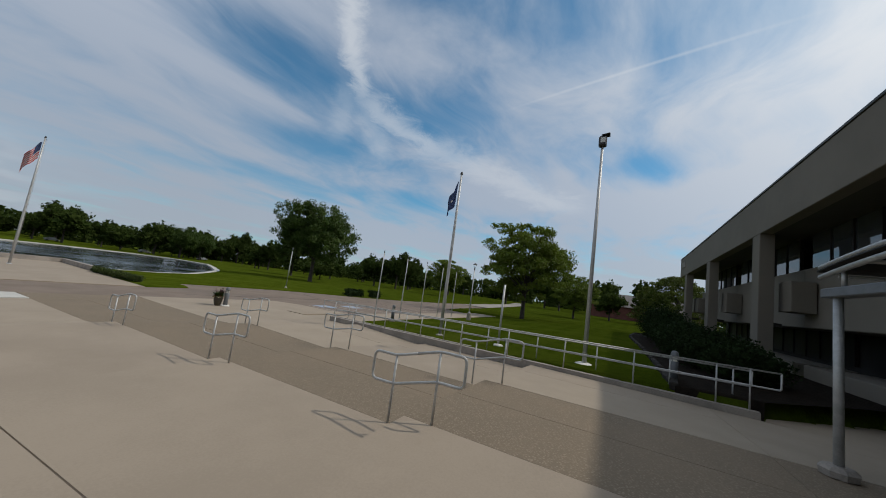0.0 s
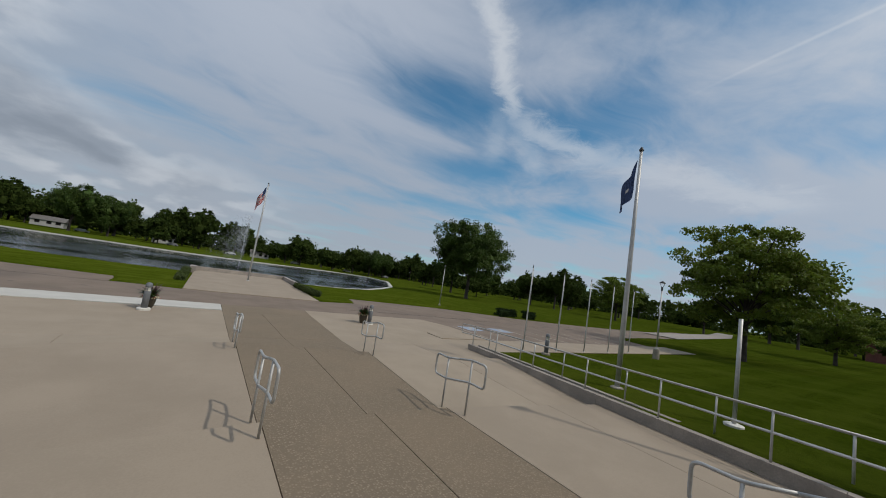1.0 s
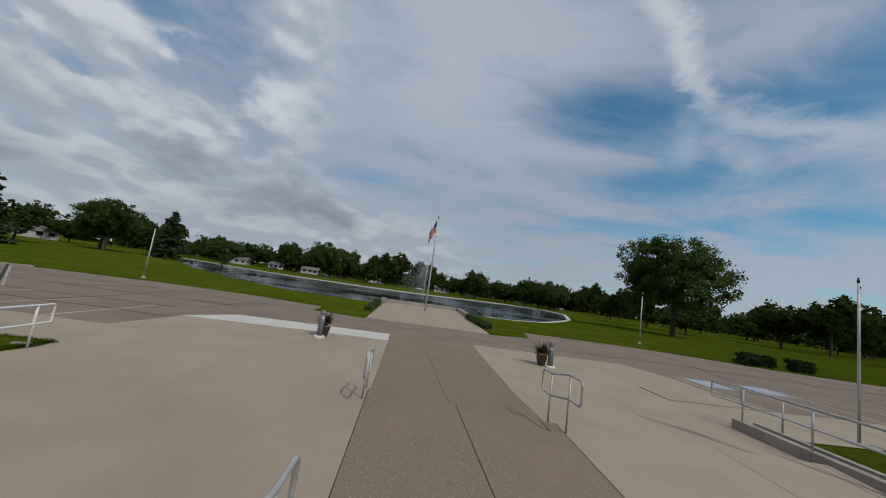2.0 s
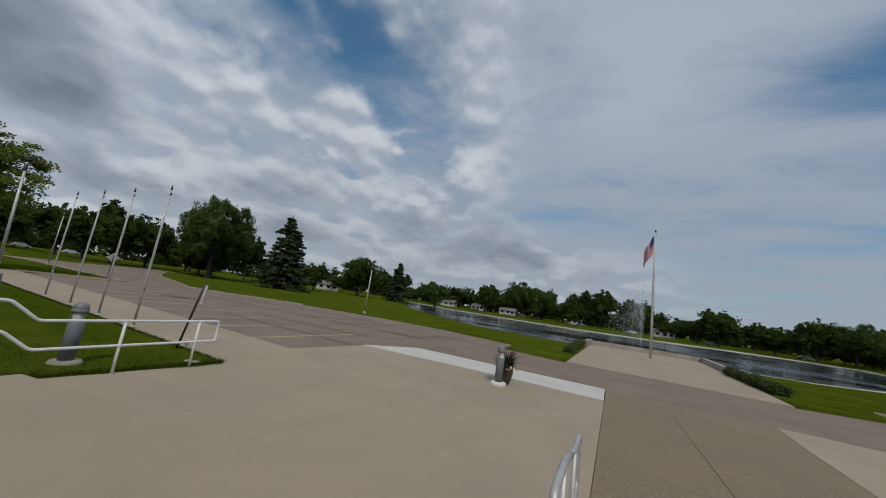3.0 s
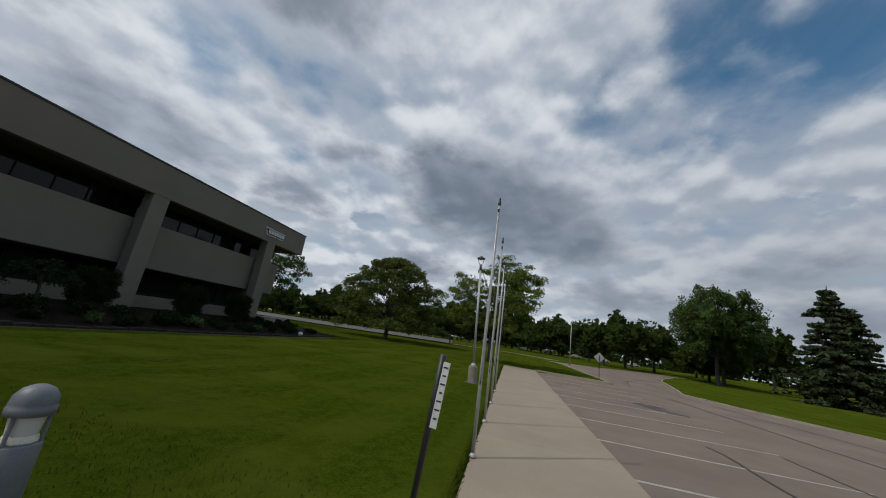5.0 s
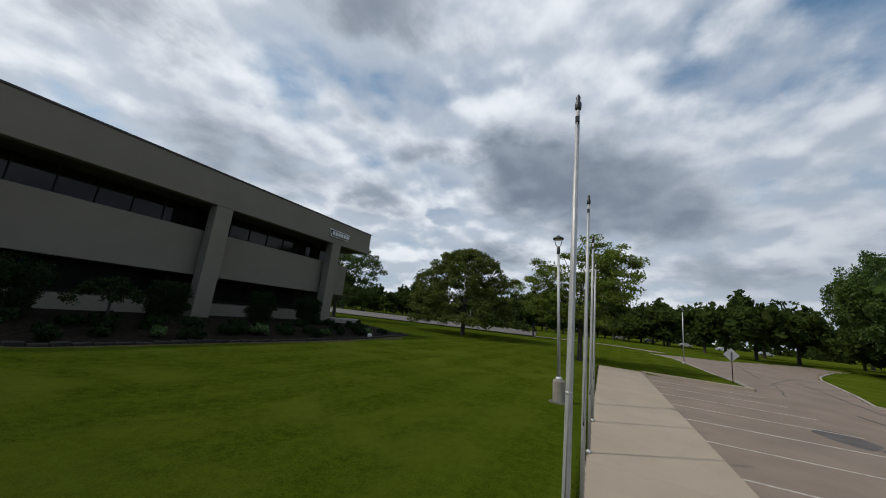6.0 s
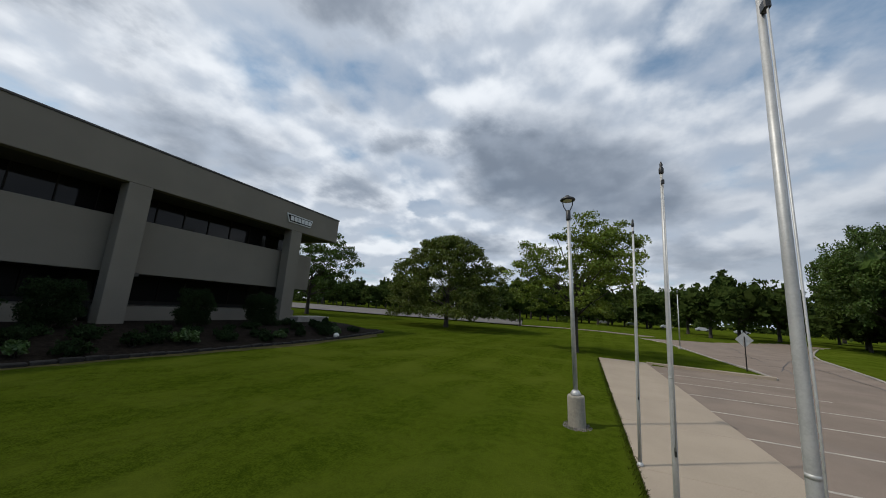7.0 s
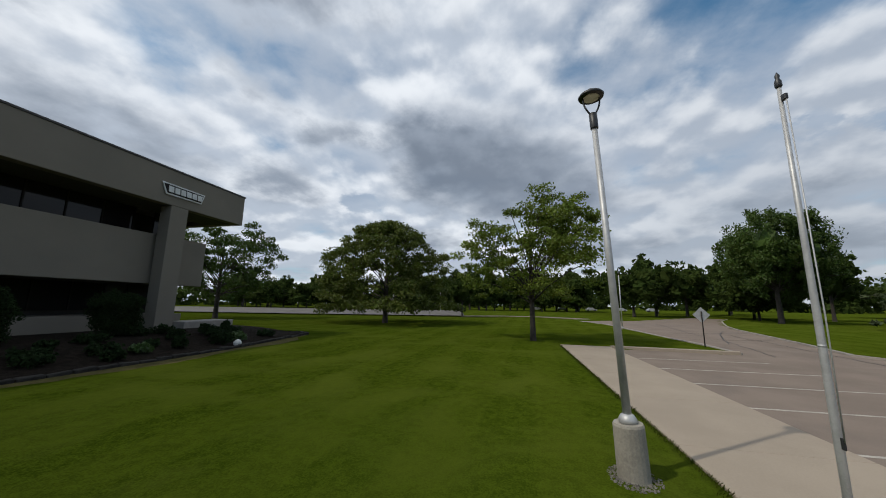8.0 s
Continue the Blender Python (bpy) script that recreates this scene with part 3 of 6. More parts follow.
def paved(x, y):
    for o, (x0, x1, y0, y1) in zip(PAVED, PAVED_BOX):
        if x0 < x < x1 and y0 < y < y1:
            inside = False
            for (ax, ay), (bx, by) in zip(o, o[1:] + o[:1]):
                if (ay > y) != (by > y) and x < ax + (y - ay) / (by - ay) * (bx - ax):
                    inside = not inside
            if inside:
                return True
    return False


def lawn(x, y):
    """The height of the grass."""
    edge = 7.0 if x < 0 else 6.0
    rise = min(max(0.0, edge - y) * (0.040 - 0.034 * smooth01(10.5, 16, -x) if x < 0 else 0.045), 0.90)
    keep = (1 - 0.8 * smooth01(38, 62, abs(x))) * (1 - smooth01(-16, -40, y) * 0.5)
    z = 0.03 + rise * keep
    z += 0.25 * smooth01(45, 160, abs(x)) * smooth01(20, 60, abs(x) - y * 0.2) + 0.5 * smooth01(165, 230, y)
    d = pond_distance(x, y) if y > 25 else -99
    z -= 0.25 * smooth01(-9, 0, d) + 1.3 * smooth01(-0.9, 2.0, d)
    if paved(x, y):
        z -= 0.80 if x > 0 and y < -5 else 0.35
    return z


def steps(a, b, d):
    n = max(1, round((b - a) / d))
    return [a + (b - a) * k / n for k in range(n)]


def build_ground():
    xs = [-3000, -1500, -800, -450, -300, -220] + steps(-170, -62, 4) + steps(-62, -42, 1.2) + steps(-42, -11, 0.5) + steps(-11, 12, 0.25) + steps(12, 20, 0.5) + steps(20, 60, 1.2) + steps(60, 160, 4) + [160, 220, 300, 450, 800, 1500, 3000]
    ys = [-3000, -1500, -800, -450, -250, -150, -100, -70, -50] + steps(-40, -16, 3) + steps(-16, -12, 0.5) + steps(-12, 5.94, 0.3) + [5.94, 5.98, 6.3, 6.7, 7.0, 7.21, 7.25] + steps(7.5, 30, 0.45) + steps(30, 62, 0.9) + steps(62, 165, 2.4) + steps(165, 200, 8) + [200, 260, 340, 500, 900, 1600, 3000]
    verts = [(x, y, lawn(x, y)) for y in ys for x in xs]
    w = len(xs)
    faces = [(j * w + i, j * w + i + 1, (j + 1) * w + i + 1, (j + 1) * w + i) for j in range(len(ys) - 1) for i in range(w - 1)]
    tagged(hang("ground", sheet("ground", verts, faces, M["grass"], True)), "wide mown green lawn sloping gently down to a pond", "lawn", kind="structure")
    verts = [(x, y, POND_Z) for x, y in ((-110, 38), (75, 38), (75, 168), (-110, 168))]
    tagged(hang("water", sheet("water", verts, [(0, 1, 2, 3)], M["water"])), "dark rippled pond water reflecting the cloudy sky", "pond", kind="structure")


build_ground()


def shore_band():
    """The pale concrete lip round the pond, from the quay's east side to the far west."""
    pts = [Vector((x, y, 0)) for x, y in POND]
    pts = pts[7:]
    line = [p for a, b in zip(pts, pts[1:]) for p in (a.lerp(b, t / 6) for t in range(6))]
    line = [(a + b * 2 + c) / 4 for a, b, c in zip(line, line[1:], line[2:])]
    bm = bmesh.new()
    rows = []
    for i, p in enumerate(line):
        ahead = (line[min(i + 1, len(line) - 1)] - line[max(i - 1, 0)]).normalized()
        out = Vector((ahead.y, -ahead.x, 0)) * -1.0
        q0, q1 = p - out * 0.2, p + out * 0.75
        rows.append([bm.verts.new((q.x, q.y, z)) for q, z in ((q0, POND_Z - 0.4), (q0, POND_Z + 0.20), (q1, POND_Z + 0.26), (q1, POND_Z - 0.4))])
    for a, b in zip(rows, rows[1:]):
        for k in range(3):
            bm.faces.new((a[k], a[k + 1], b[k + 1], b[k]))
    tagged(part("shore_kerb", bm, M["new_concrete"]), "pale concrete lip along the pond's shore", "kerb", kind="structure")


shore_band()

# ---- paving ----
GAP = 0.0032


def slab(name, outline, top, material, parent, thick=0.4, nose=0.0):
    """One cast slab over four corners, with a tooled edge and open joints; top: its height at x and y."""
    bm = bmesh.new()
    mid = Vector((sum(p[0] for p in outline) / 4, sum(p[1] for p in outline) / 4))

    def inset(d):
        return [(x + math.copysign(d, mid.x - x), y + math.copysign(d, mid.y - y)) for x, y in outline]

    rim, face = inset(GAP), inset(GAP + 0.005)
    floor_z = min(top(x, y) for x, y in rim) - thick
    low = [bm.verts.new((x, y, floor_z)) for x, y in rim]
    lip = [bm.verts.new((x, y, top(x, y) - 0.006 - (min(nose, 0.1) if y > mid.y else 0))) for x, y in rim]
    face = [(x, y - (nose if y > mid.y else 0)) for x, y in face]
    high = [bm.verts.new((x, y, top(x, y))) for x, y in face]
    bm.faces.new(high), bm.faces.new(low)
    for a, b in ((low, lip), (lip, high)):
        for k in range(4):
            bm.faces.new((a[k], a[(k + 1) % 4], b[(k + 1) % 4], b[k]))
    return part(name, bm, material, parent)


def step_line(y, x):
    """The third step bends outwards west of the walk."""
    return float(np.interp(x, (-9.4, -8.3, -5.9, -1.7, 1.7, 8.0), (4.02, 4.20, 4.80, 4.98, 4.25, 4.15))) if y == STEPS[2] else y


def build_plaza():
    plaza = thing("plaza", "stepped tan concrete terrace with fine joints", "plaza", kind="structure")
    walkway = thing("walkway", "pebbled exposed-aggregate walk through the concrete terrace", "walkway", kind="structure")
    bounds = (-15.0, -10.2, *STEPS, 7.1, 13.2)
    for y0, y1 in zip(bounds, bounds[1:]):
        def top(x, y, a=y0, b=y1):
            return terrace(min(max(y, a + 0.02), b - 0.02), x)
        if y1 <= 7.2:
            left, right = (plaza_left(y0), plaza_left(y1)), (plaza_right(y0), plaza_right(y1))
        else:
            left, right = (-9.45, -9.45), (8.1, 8.1)
        flare = lambda side, y: side * (4.85 + 0.06 * (y + 1.6))
        columns = (left, (flare(-1, y0), flare(-1, y1)), (walk_left(y0), walk_left(y1)), None, (walk_right(y0), walk_right(y1)), (flare(1, y0), flare(1, y1)), right)
        if y0 > 7:
            columns = (left, (walk_left(y0), walk_left(y1)), None, (walk_right(y0), walk_right(y1)), right)
        for a, b in zip(columns, columns[1:]):
            if a and b:
                nose = 0.03 if y1 == STEPS[2] and b[0] < -4 else 0.04 if y1 == STEPS[2] else 0.02 if y1 in STEPS else 0.0
                face = top
                if y1 == STEPS[2] and b[0] < -4:
                    # the step is lower and the slab slopes more towards the west edge
                    def face(x, y, a=y0, b=y1):
                        t = (y - a) / (b - a)
                        return terrace(a + 0.02, x) * (1 - t) + (terrace(b + 0.25, x) + 0.095) * t
                slab("slab", [(a[0], step_line(y0, a[0])), (b[0], step_line(y0, b[0])), (b[1], step_line(y1, b[1])), (a[1], step_line(y1, a[1]))], face, M["concrete"], plaza, 0.4, nose)
        nose = 0.04 if y1 == STEPS[2] else 0.02 if y1 in STEPS else 0.0
        for (x0, x1), (x2, x3) in (((walk_left(y0), 0.05), (walk_left(y1), 0.05)), ((0.05, walk_right(y0)), (0.05, walk_right(y1)))):
            slab("slab", [(x0, step_line(y0, x0)), (x1, step_line(y0, x1)), (x3, step_line(y1, x3)), (x2, step_line(y1, x2))], lambda x, y: top(x, y) - 0.005, M["aggregate"], walkway, 0.4, nose)
    slab("slab", [(walk_right(13.2), 13.2), (11.85, 13.2), (11.0, 15.3), (walk_right(15.3), 15.3)], lambda x, y: 0.0, M["concrete"], plaza)
    slab("slab", [(walk_left(13.2), 13.2), (walk_right(13.2), 13.2), (walk_right(15.3), 15.3), (walk_left(15.3), 15.3)], lambda x, y: -0.004, M["aggregate"], walkway)
    for x0, x1, x2, side in ((-10.45, -9.45, -10.17, -9.45), (8.1, 11.85, 8.1, 8.1)):
        slab("slab", [(x0, 10.1), (x1, 10.1), (x1, 13.2), (x2, 13.2)], lambda x, y: terrace(y, side), M["concrete"], plaza)
    slab("slab", [(5.92, -11.38), (6.3, -11.5), (7.5, -13.1), (8.9, -14.9), (8.9, -15.3), (5.2, -15.3)], lambda x, y: terrace(y, 5.8), M["concrete"], plaza)
    ramp = thing("drop_kerb", "newly cast pale concrete drop kerb beside the drive", "kerb", kind="structure")
    bm = prism([(-10.15, 13.0), (-5.1, 13.29), (walk_left(13) - 0.01, 13.29), (walk_left(13) - 0.01, 15.5), (-9.0, 15.4)], -0.3, lambda x, y: 0.026 - 0.02 * max(0, y - 13.2))
    part("slab", bm, M["new_concrete"], ramp)


build_plaza()
LOT_Z = -0.045


def build_sidewalks():
    west = thing("sidewalk_west", "tan concrete sidewalk between lawn and parking bays", "sidewalk", kind="structure")
    fall = lambda x, y: 0.015 + 0.05 * smooth01(9.4, 15.0, abs(x)) - 0.008 * (y - 7.1)
    x = -9.47
    while x > -39.3:
        nxt = max(x - 3.1, -39.4)
        slab("slab", [(nxt, 7.22), (x, 7.22), (x, 9.86), (nxt, 9.86)], fall, M["concrete"], west, 0.25)
        x = nxt
    east = thing("sidewalk_east", "tan concrete sidewalk between lawn and parking bays", "sidewalk", kind="structure")
    x = 8.12
    while x < 33:
        nxt = x + 3.1
        slab("slab", [(x, 5.95), (nxt, 5.95), (nxt, 8.7), (x, 8.7)], fall, M["concrete"], east, 0.25)
        x = nxt
    slab("slab", [(8.12, 8.7), (11.85, 8.7), (11.85, 10.1), (8.12, 10.1)], lambda x, y: 0.05, M["concrete"], east, 0.25)
    slab("slab", [(-10.45, 9.87), (-9.47, 9.87), (-9.47, 10.1), (-10.45, 10.1)], lambda x, y: 0.003, M["concrete"], west, 0.25)
    bm = prism([(-39.4, 9.88), (-39.05, 9.88), (-38.3, 15.6), (-38.75, 15.8)], -0.2, 0.10)
    tagged(part("kerb", bm, M["concrete"]), "concrete kerb round the end of the parking bays", "kerb", kind="structure")


build_sidewalks()

def build_lots():
    tagged(part("parking_lot_west", prism(WEST_LOT, -0.6, LOT_Z), M["asphalt"]), "worn pinkish-grey asphalt car park with sealed cracks", "parking lot", kind="structure")
    tagged(part("parking_lot_east", prism(EAST_LOT, -0.6, LOT_Z), M["asphalt"]), "worn pinkish-grey asphalt car park and drive", "parking lot", kind="structure")


build_lots()


def drive_kerb(name, line):
    """A low worn concrete kerb along the drive's outer edge."""
    bm = bmesh.new()
    pts = [Vector((x, y, 0)) for x, y in line]
    rows = []
    for i, p in enumerate(pts):
        ahead = (pts[min(i + 1, len(pts) - 1)] - pts[max(i - 1, 0)]).normalized()
        side = Vector((-ahead.y, ahead.x, 0)) * 0.09
        rows.append([bm.verts.new((*(p + side * k).xy, z)) for k, z in ((1, -0.3), (1, 0.06), (-0.8, 0.06), (-1, 0.03), (-1, -0.3))])
    for a, b in zip(rows, rows[1:]):
        for k in range(4):
            bm.faces.new((a[k], a[k + 1], b[k + 1], b[k]))
    bm.faces.new(rows[0]), bm.faces.new(rows[-1])
    tagged(part(name, bm, M["kerb"]), "low worn concrete kerb along the drive", "kerb", kind="structure")


drive_kerb("kerb_north", WEST_LOT[9:19])
drive_kerb("kerb_south", WEST_LOT[23:29])


def band(points, width, z, thick=0.004):
    """A flat strip along a path on the ground."""
    bm = bmesh.new()
    pts = [Vector((x, y, 0)) for x, y in points]
    rows = []
    for i, p in enumerate(pts):
        ahead = (pts[min(i + 1, len(pts) - 1)] - pts[max(i - 1, 0)]).normalized()
        side = Vector((-ahead.y, ahead.x, 0)) * width / 2
        rows.append([bm.verts.new((*(p + side).xy, z)), bm.verts.new((*(p + side).xy, z + thick)), bm.verts.new((*(p - side).xy, z + thick)), bm.verts.new((*(p - side).xy, z))])
    for a, b in zip(rows, rows[1:]):
        for k in range(3):
            bm.faces.new((a[k], a[k + 1], b[k + 1], b[k]))
    bm.faces.new(rows[0]), bm.faces.new(rows[-1])
    return bm


def build_markings():
    lot = thing("bay_markings_west", "faded white and pale yellow parking bay lines", "road marking", kind="structure")
    for k in range(10):
        x = -12.65 - 2.57 * k
        part("bay_line", band([(x, 9.95), (x + 0.05, 15.2)], 0.085, LOT_Z + 0.001), M["yellow"] if k == 0 else M["line"], lot)
    east = thing("bay_markings_east", "faded white parking bay lines", "road marking", kind="structure")
    for k in range(8):
        x = 12.6 + 2.6 * k
        part("bay_line", band([(x, 8.8), (x, 13.4)], 0.1, LOT_Z + 0.001), M["line"], east)
    for x in (13.9, 16.9):
        bm = box(x - 0.75, x + 0.75, 12.2, 13.7, LOT_Z + 0.001, LOT_Z + 0.005)
        part("access_patch", bm, M["bluepaint"], east)
        part("access_mark", band([(x - 0.3, 12.5), (x, 13.0), (x + 0.35, 13.4)], 0.2, LOT_Z + 0.006), M["line"], east)
    seal = thing("crack_seals", "black tar seams over cracks in the asphalt", "crack seal", kind="structure")
    rng = random.Random(4)
    lines = [((-10.5, 12.66), (-19.5, 12.9)), ((-11.8, 15.5), (-20.0, 15.1)), ((-10.7, 18.95), (-34.0, 17.6)), ((-5.5, 21.6), (-18.0, 22.3)), ((-18.0, 22.3), (-36.0, 19.8)), ((-15.5, 12.8), (-16.0, 22.2)), ((-11.1, 15.8), (-10.9, 21.9)), ((-11.1, 16.8), (-10.3, 16.1)),
             ((-10.3, 18.2), (-16.6, 19.7)), ((-19.4, 18.0), (-17.5, 23.0)), ((-15.1, 20.6), (-16.0, 26.0)), ((-36.0, 19.6), (-52.0, 22.5)),
             ((-38.0, 16.9), (-46.0, 19.0)), ((-44.0, 18.0), (-58.0, 25.0)), ((-46.5, 17.0), (-48.0, 23.0)), ((-53.0, 18.0), (-55.0, 25.5)), ((-50.0, 19.6), (-70.0, 23.6)),
             ((14.0, 18.0), (34.0, 16.6)), ((20.0, 23.0), (17.0, 14.6)), ((6.0, 17.6), (14.0, 18.0)), ((28.0, 20.5), (40.0, 17.0)), ((24.0, 10.0), (26.0, 22.0))]
    for a, b in lines:
        n = max(4, round(math.dist(a, b) / 0.6))
        off, pts = 0.0, []
        for k in range(n + 1):
            off = off * 0.93 + rng.uniform(-0.09, 0.09)
            t = k / n
            d = Vector((b[0] - a[0], b[1] - a[1])).normalized()
            pts.append((a[0] + (b[0] - a[0]) * t - d.y * off, a[1] + (b[1] - a[1]) * t + d.x * off))
        part("seam", band(pts, rng.uniform(0.035, 0.075), LOT_Z + 0.0015 + 0.0002 * len(pts)), M["seal"], seal)
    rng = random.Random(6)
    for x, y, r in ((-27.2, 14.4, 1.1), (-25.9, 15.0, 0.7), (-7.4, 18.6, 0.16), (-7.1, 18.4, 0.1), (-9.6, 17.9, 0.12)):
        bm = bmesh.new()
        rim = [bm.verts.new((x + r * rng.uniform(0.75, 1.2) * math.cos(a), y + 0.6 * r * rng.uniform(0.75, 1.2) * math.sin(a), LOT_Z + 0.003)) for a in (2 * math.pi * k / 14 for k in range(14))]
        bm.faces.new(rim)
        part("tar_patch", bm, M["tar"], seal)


build_markings()


def build_quay():
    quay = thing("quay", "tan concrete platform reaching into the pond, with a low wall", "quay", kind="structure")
    part("deck", prism([(-3.5, 21.12), (5.1, 21.12), (6.2, 43.4), (-3.3, 41.6)], -1.2, 0.0), M["concrete"], quay)
    part("low_wall", prism([(-3.2, 41.0), (6.2, 42.8), (6.2, 43.2), (-3.2, 41.4)], -1.0, 0.42), M["kerb"], quay)
    part("low_wall", prism([(5.75, 32.5), (6.1, 32.5), (6.6, 43.1), (6.2, 43.2)], -1.0, 0.40), M["kerb"], quay)
    part("wall_end", prism([(-3.75, 38.8), (-3.2, 38.8), (-3.2, 41.5), (-3.75, 41.5)], -1.0, 0.50), M["kerb"], quay)


build_quay()


def wall_top(y):
    """The even slope of the low walls beside the terrace."""
    return 0.29 + 0.019 * (6.4 - y)


def build_terrace_kerbs():
    inner = thing("terrace_wall_inner", "low weathered concrete wall carrying a steel rail", "wall", kind="structure")
    outer = thing("terrace_wall_outer", "low weathered concrete kerb carrying a steel rail", "wall", kind="structure")
    edges = (-11.3, *STEPS, 6.42)
    for a, b in zip(edges, edges[1:]):
        for wall, off, wide, drop in ((inner, 0.002, 0.22, 0.0), (outer, 0.66, 0.18, 0.05)):
            part("wall_length", prism([(plaza_right(a) + off, a + 0.004), (plaza_right(a) + off + wide, a + 0.004), (plaza_right(b) + off + wide, b - 0.004), (plaza_right(b) + off, b - 0.004)], -0.25,
                                      lambda x, y, drop=drop: wall_top(y) - drop), M["kerb"], wall)


build_terrace_kerbs()

# ---- the building ----
FACE = -13.8
TOP, FASCIA = 9.48, 7.52


def build_building():
    house = thing("office_building", "long two-storey grey stucco office building with deep overhanging fascia", "building", kind="structure")
    left, right = -37.7, 39.3
    back = -48.0
    part("fascia", box(left, right, FACE - 0.5, FACE, FASCIA, TOP, 0.02), M["stucco"], house)
    part("coping", box(left - 0.04, right + 0.04, FACE - 0.55, FACE + 0.04, TOP, TOP + 0.10, 0.01), M["coping"], house)
    # underside painted darker to stand for shade beneath the fascia
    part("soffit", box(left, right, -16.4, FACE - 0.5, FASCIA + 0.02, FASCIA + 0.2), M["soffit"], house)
    part("fascia_end", box(left, left + 0.5, back, FACE - 0.5, FASCIA, TOP), M["stucco"], house)
    part("fascia_end", box(right - 0.5, right, back, FACE - 0.5, FASCIA, TOP), M["stucco"], house)
    part("roof", box(left + 0.5, right - 0.5, back, FACE - 0.5, TOP - 0.6, TOP - 0.3), M["roofing"], house)
    # columns
    for x in (-33.25, -23.35, -13.3, -4.4, 5.2, 15.9, 26.1, 35.7):
        part("column", box(x - 0.50, x + 0.50, FACE - (0.75 if x < 0 else 0.58), FACE - 0.003, 0.2, FASCIA - 0.002, 0.02), M["stucco"], house)
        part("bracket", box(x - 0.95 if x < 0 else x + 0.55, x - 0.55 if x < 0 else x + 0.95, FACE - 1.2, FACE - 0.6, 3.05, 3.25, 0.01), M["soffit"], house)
    # upper floor: spandrel, glazing behind it
    for x0, x1 in ((-35.5, -33.8), (-32.7, -23.9), (-22.8, -13.85), (-12.75, -4.95), (5.75, 15.35), (16.45, 25.55), (26.65, 35.15), (36.25, 37.2)):
        deep = 0.8 if x0 > 0 else 0.0
        part("spandrel", box(x0 - 0.56, x1 + 0.56, -15.2 - deep, FACE - 1.0 - deep, 3.2, 5.95, 0.02), M["stucco"], house)
        if deep:
            part("bay_box", box(x1 - 0.75, x1 + 0.6, -15.55, FACE - 0.9, 3.8, 5.2, 0.02), M["stucco"], house)
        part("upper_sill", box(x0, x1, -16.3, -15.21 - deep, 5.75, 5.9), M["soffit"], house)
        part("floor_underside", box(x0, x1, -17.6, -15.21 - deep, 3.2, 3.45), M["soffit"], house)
        n = max(1, round((x1 - x0) / 1.5))
        w = (x1 - x0) / n
        for k in range(n):
            pane = -15.66 if deep else -16.30
            window = part("window", box(x0 + k * w + 0.03, x0 + (k + 1) * w - 0.03, pane - 0.06, pane, 5.9, FASCIA), M["mirror_glass"] if deep else M["glass"], house)
            part("window_frame", box(x0 + k * w - 0.03, x0 + k * w + 0.03, pane - 0.08, pane + 0.05, 5.9, FASCIA), M["frame"], window)
            # lower panes take the glass that has the recess shade painted in
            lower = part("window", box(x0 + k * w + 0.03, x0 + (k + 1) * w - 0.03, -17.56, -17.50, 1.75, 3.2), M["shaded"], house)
            part("window_frame", box(x0 + k * w - 0.03, x0 + k * w + 0.03, -17.58, -17.44, 1.75, 3.2), M["frame"], lower)
        part("low_wall", box(x0, x1, -17.6, -15.4, 0.3, 1.52, 0.01), M["stucco"], house)
    # front wall carries the recess shade as colour; the other sides are plain stucco
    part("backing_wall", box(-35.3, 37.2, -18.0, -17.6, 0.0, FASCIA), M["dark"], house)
    part("backing_wall", box(-35.3, -34.9, back, -18.0, 0.0, FASCIA), M["stucco"], house)
    part("backing_wall", box(36.8, 37.2, back, -18.0, 0.0, FASCIA), M["stucco"], house)
    part("backing_wall", box(-35.3, 37.2, back, back + 0.4, 0.0, FASCIA), M["stucco"], house)
    part("entrance_wall", box(-4.95, 5.75, -17.0, -16.6, 0.6, FASCIA), M["glass"], house)
    # plinth beside the west end
    part("plinth", box(-37.2, -33.9, -14.6, -13.2, 0.2, 1.15, 0.02), M["kerb"], house)
    plate = thing("fascia_plate", "small pale plate on the fascia's east end", "sign")
    part("plate", box(36.2, 38.2, FACE + 0.003, FACE + 0.06, 8.4, 9.0, 0.01), M["kerb"], plate)
    # sign: two bars round a row of plain blocks on a slanted plate
    board = thing("building_sign", "slanted white and dark sign plate on the fascia", "sign")
    y = FACE + 0.03
    bm = bmesh.new()
    outline = [(-32.03, 8.68), (-34.57, 8.66), (-34.42, 8.06), (-32.30, 8.05)]
    front = [bm.verts.new((x, y + 0.05, z)) for x, z in outline]
    rear = [bm.verts.new((x, y, z)) for x, z in outline]
    bm.faces.new(front), bm.faces.new(rear)
    for k in range(4):
        bm.faces.new((front[k], front[(k + 1) % 4], rear[(k + 1) % 4], rear[k]))
    part("plate", bm, M["white"], board)
    bm = bmesh.new()
    low = [bm.verts.new((x, y + 0.052, z)) for x, z in ((-32.12, 8.60), (-34.48, 8.58), (-34.37, 8.13), (-32.36, 8.12))]
    high = [bm.verts.new((v.co.x, y + 0.07, v.co.z)) for v in low]
    bm.faces.new(high)
    for k in range(4):
        bm.faces.new((low[k], low[(k + 1) % 4], high[(k + 1) % 4], high[k]))
    part("dark_field", bm, M["frame"], board)
    for k in range(6):
        x = -32.40 - 0.345 * k
        bm = bmesh.new()
        ring = [(x, 8.20), (x + 0.03, 8.52), (x - 0.25, 8.52), (x - 0.28, 8.20)]
        low = [bm.verts.new((px, y + 0.072, pz)) for px, pz in ring]
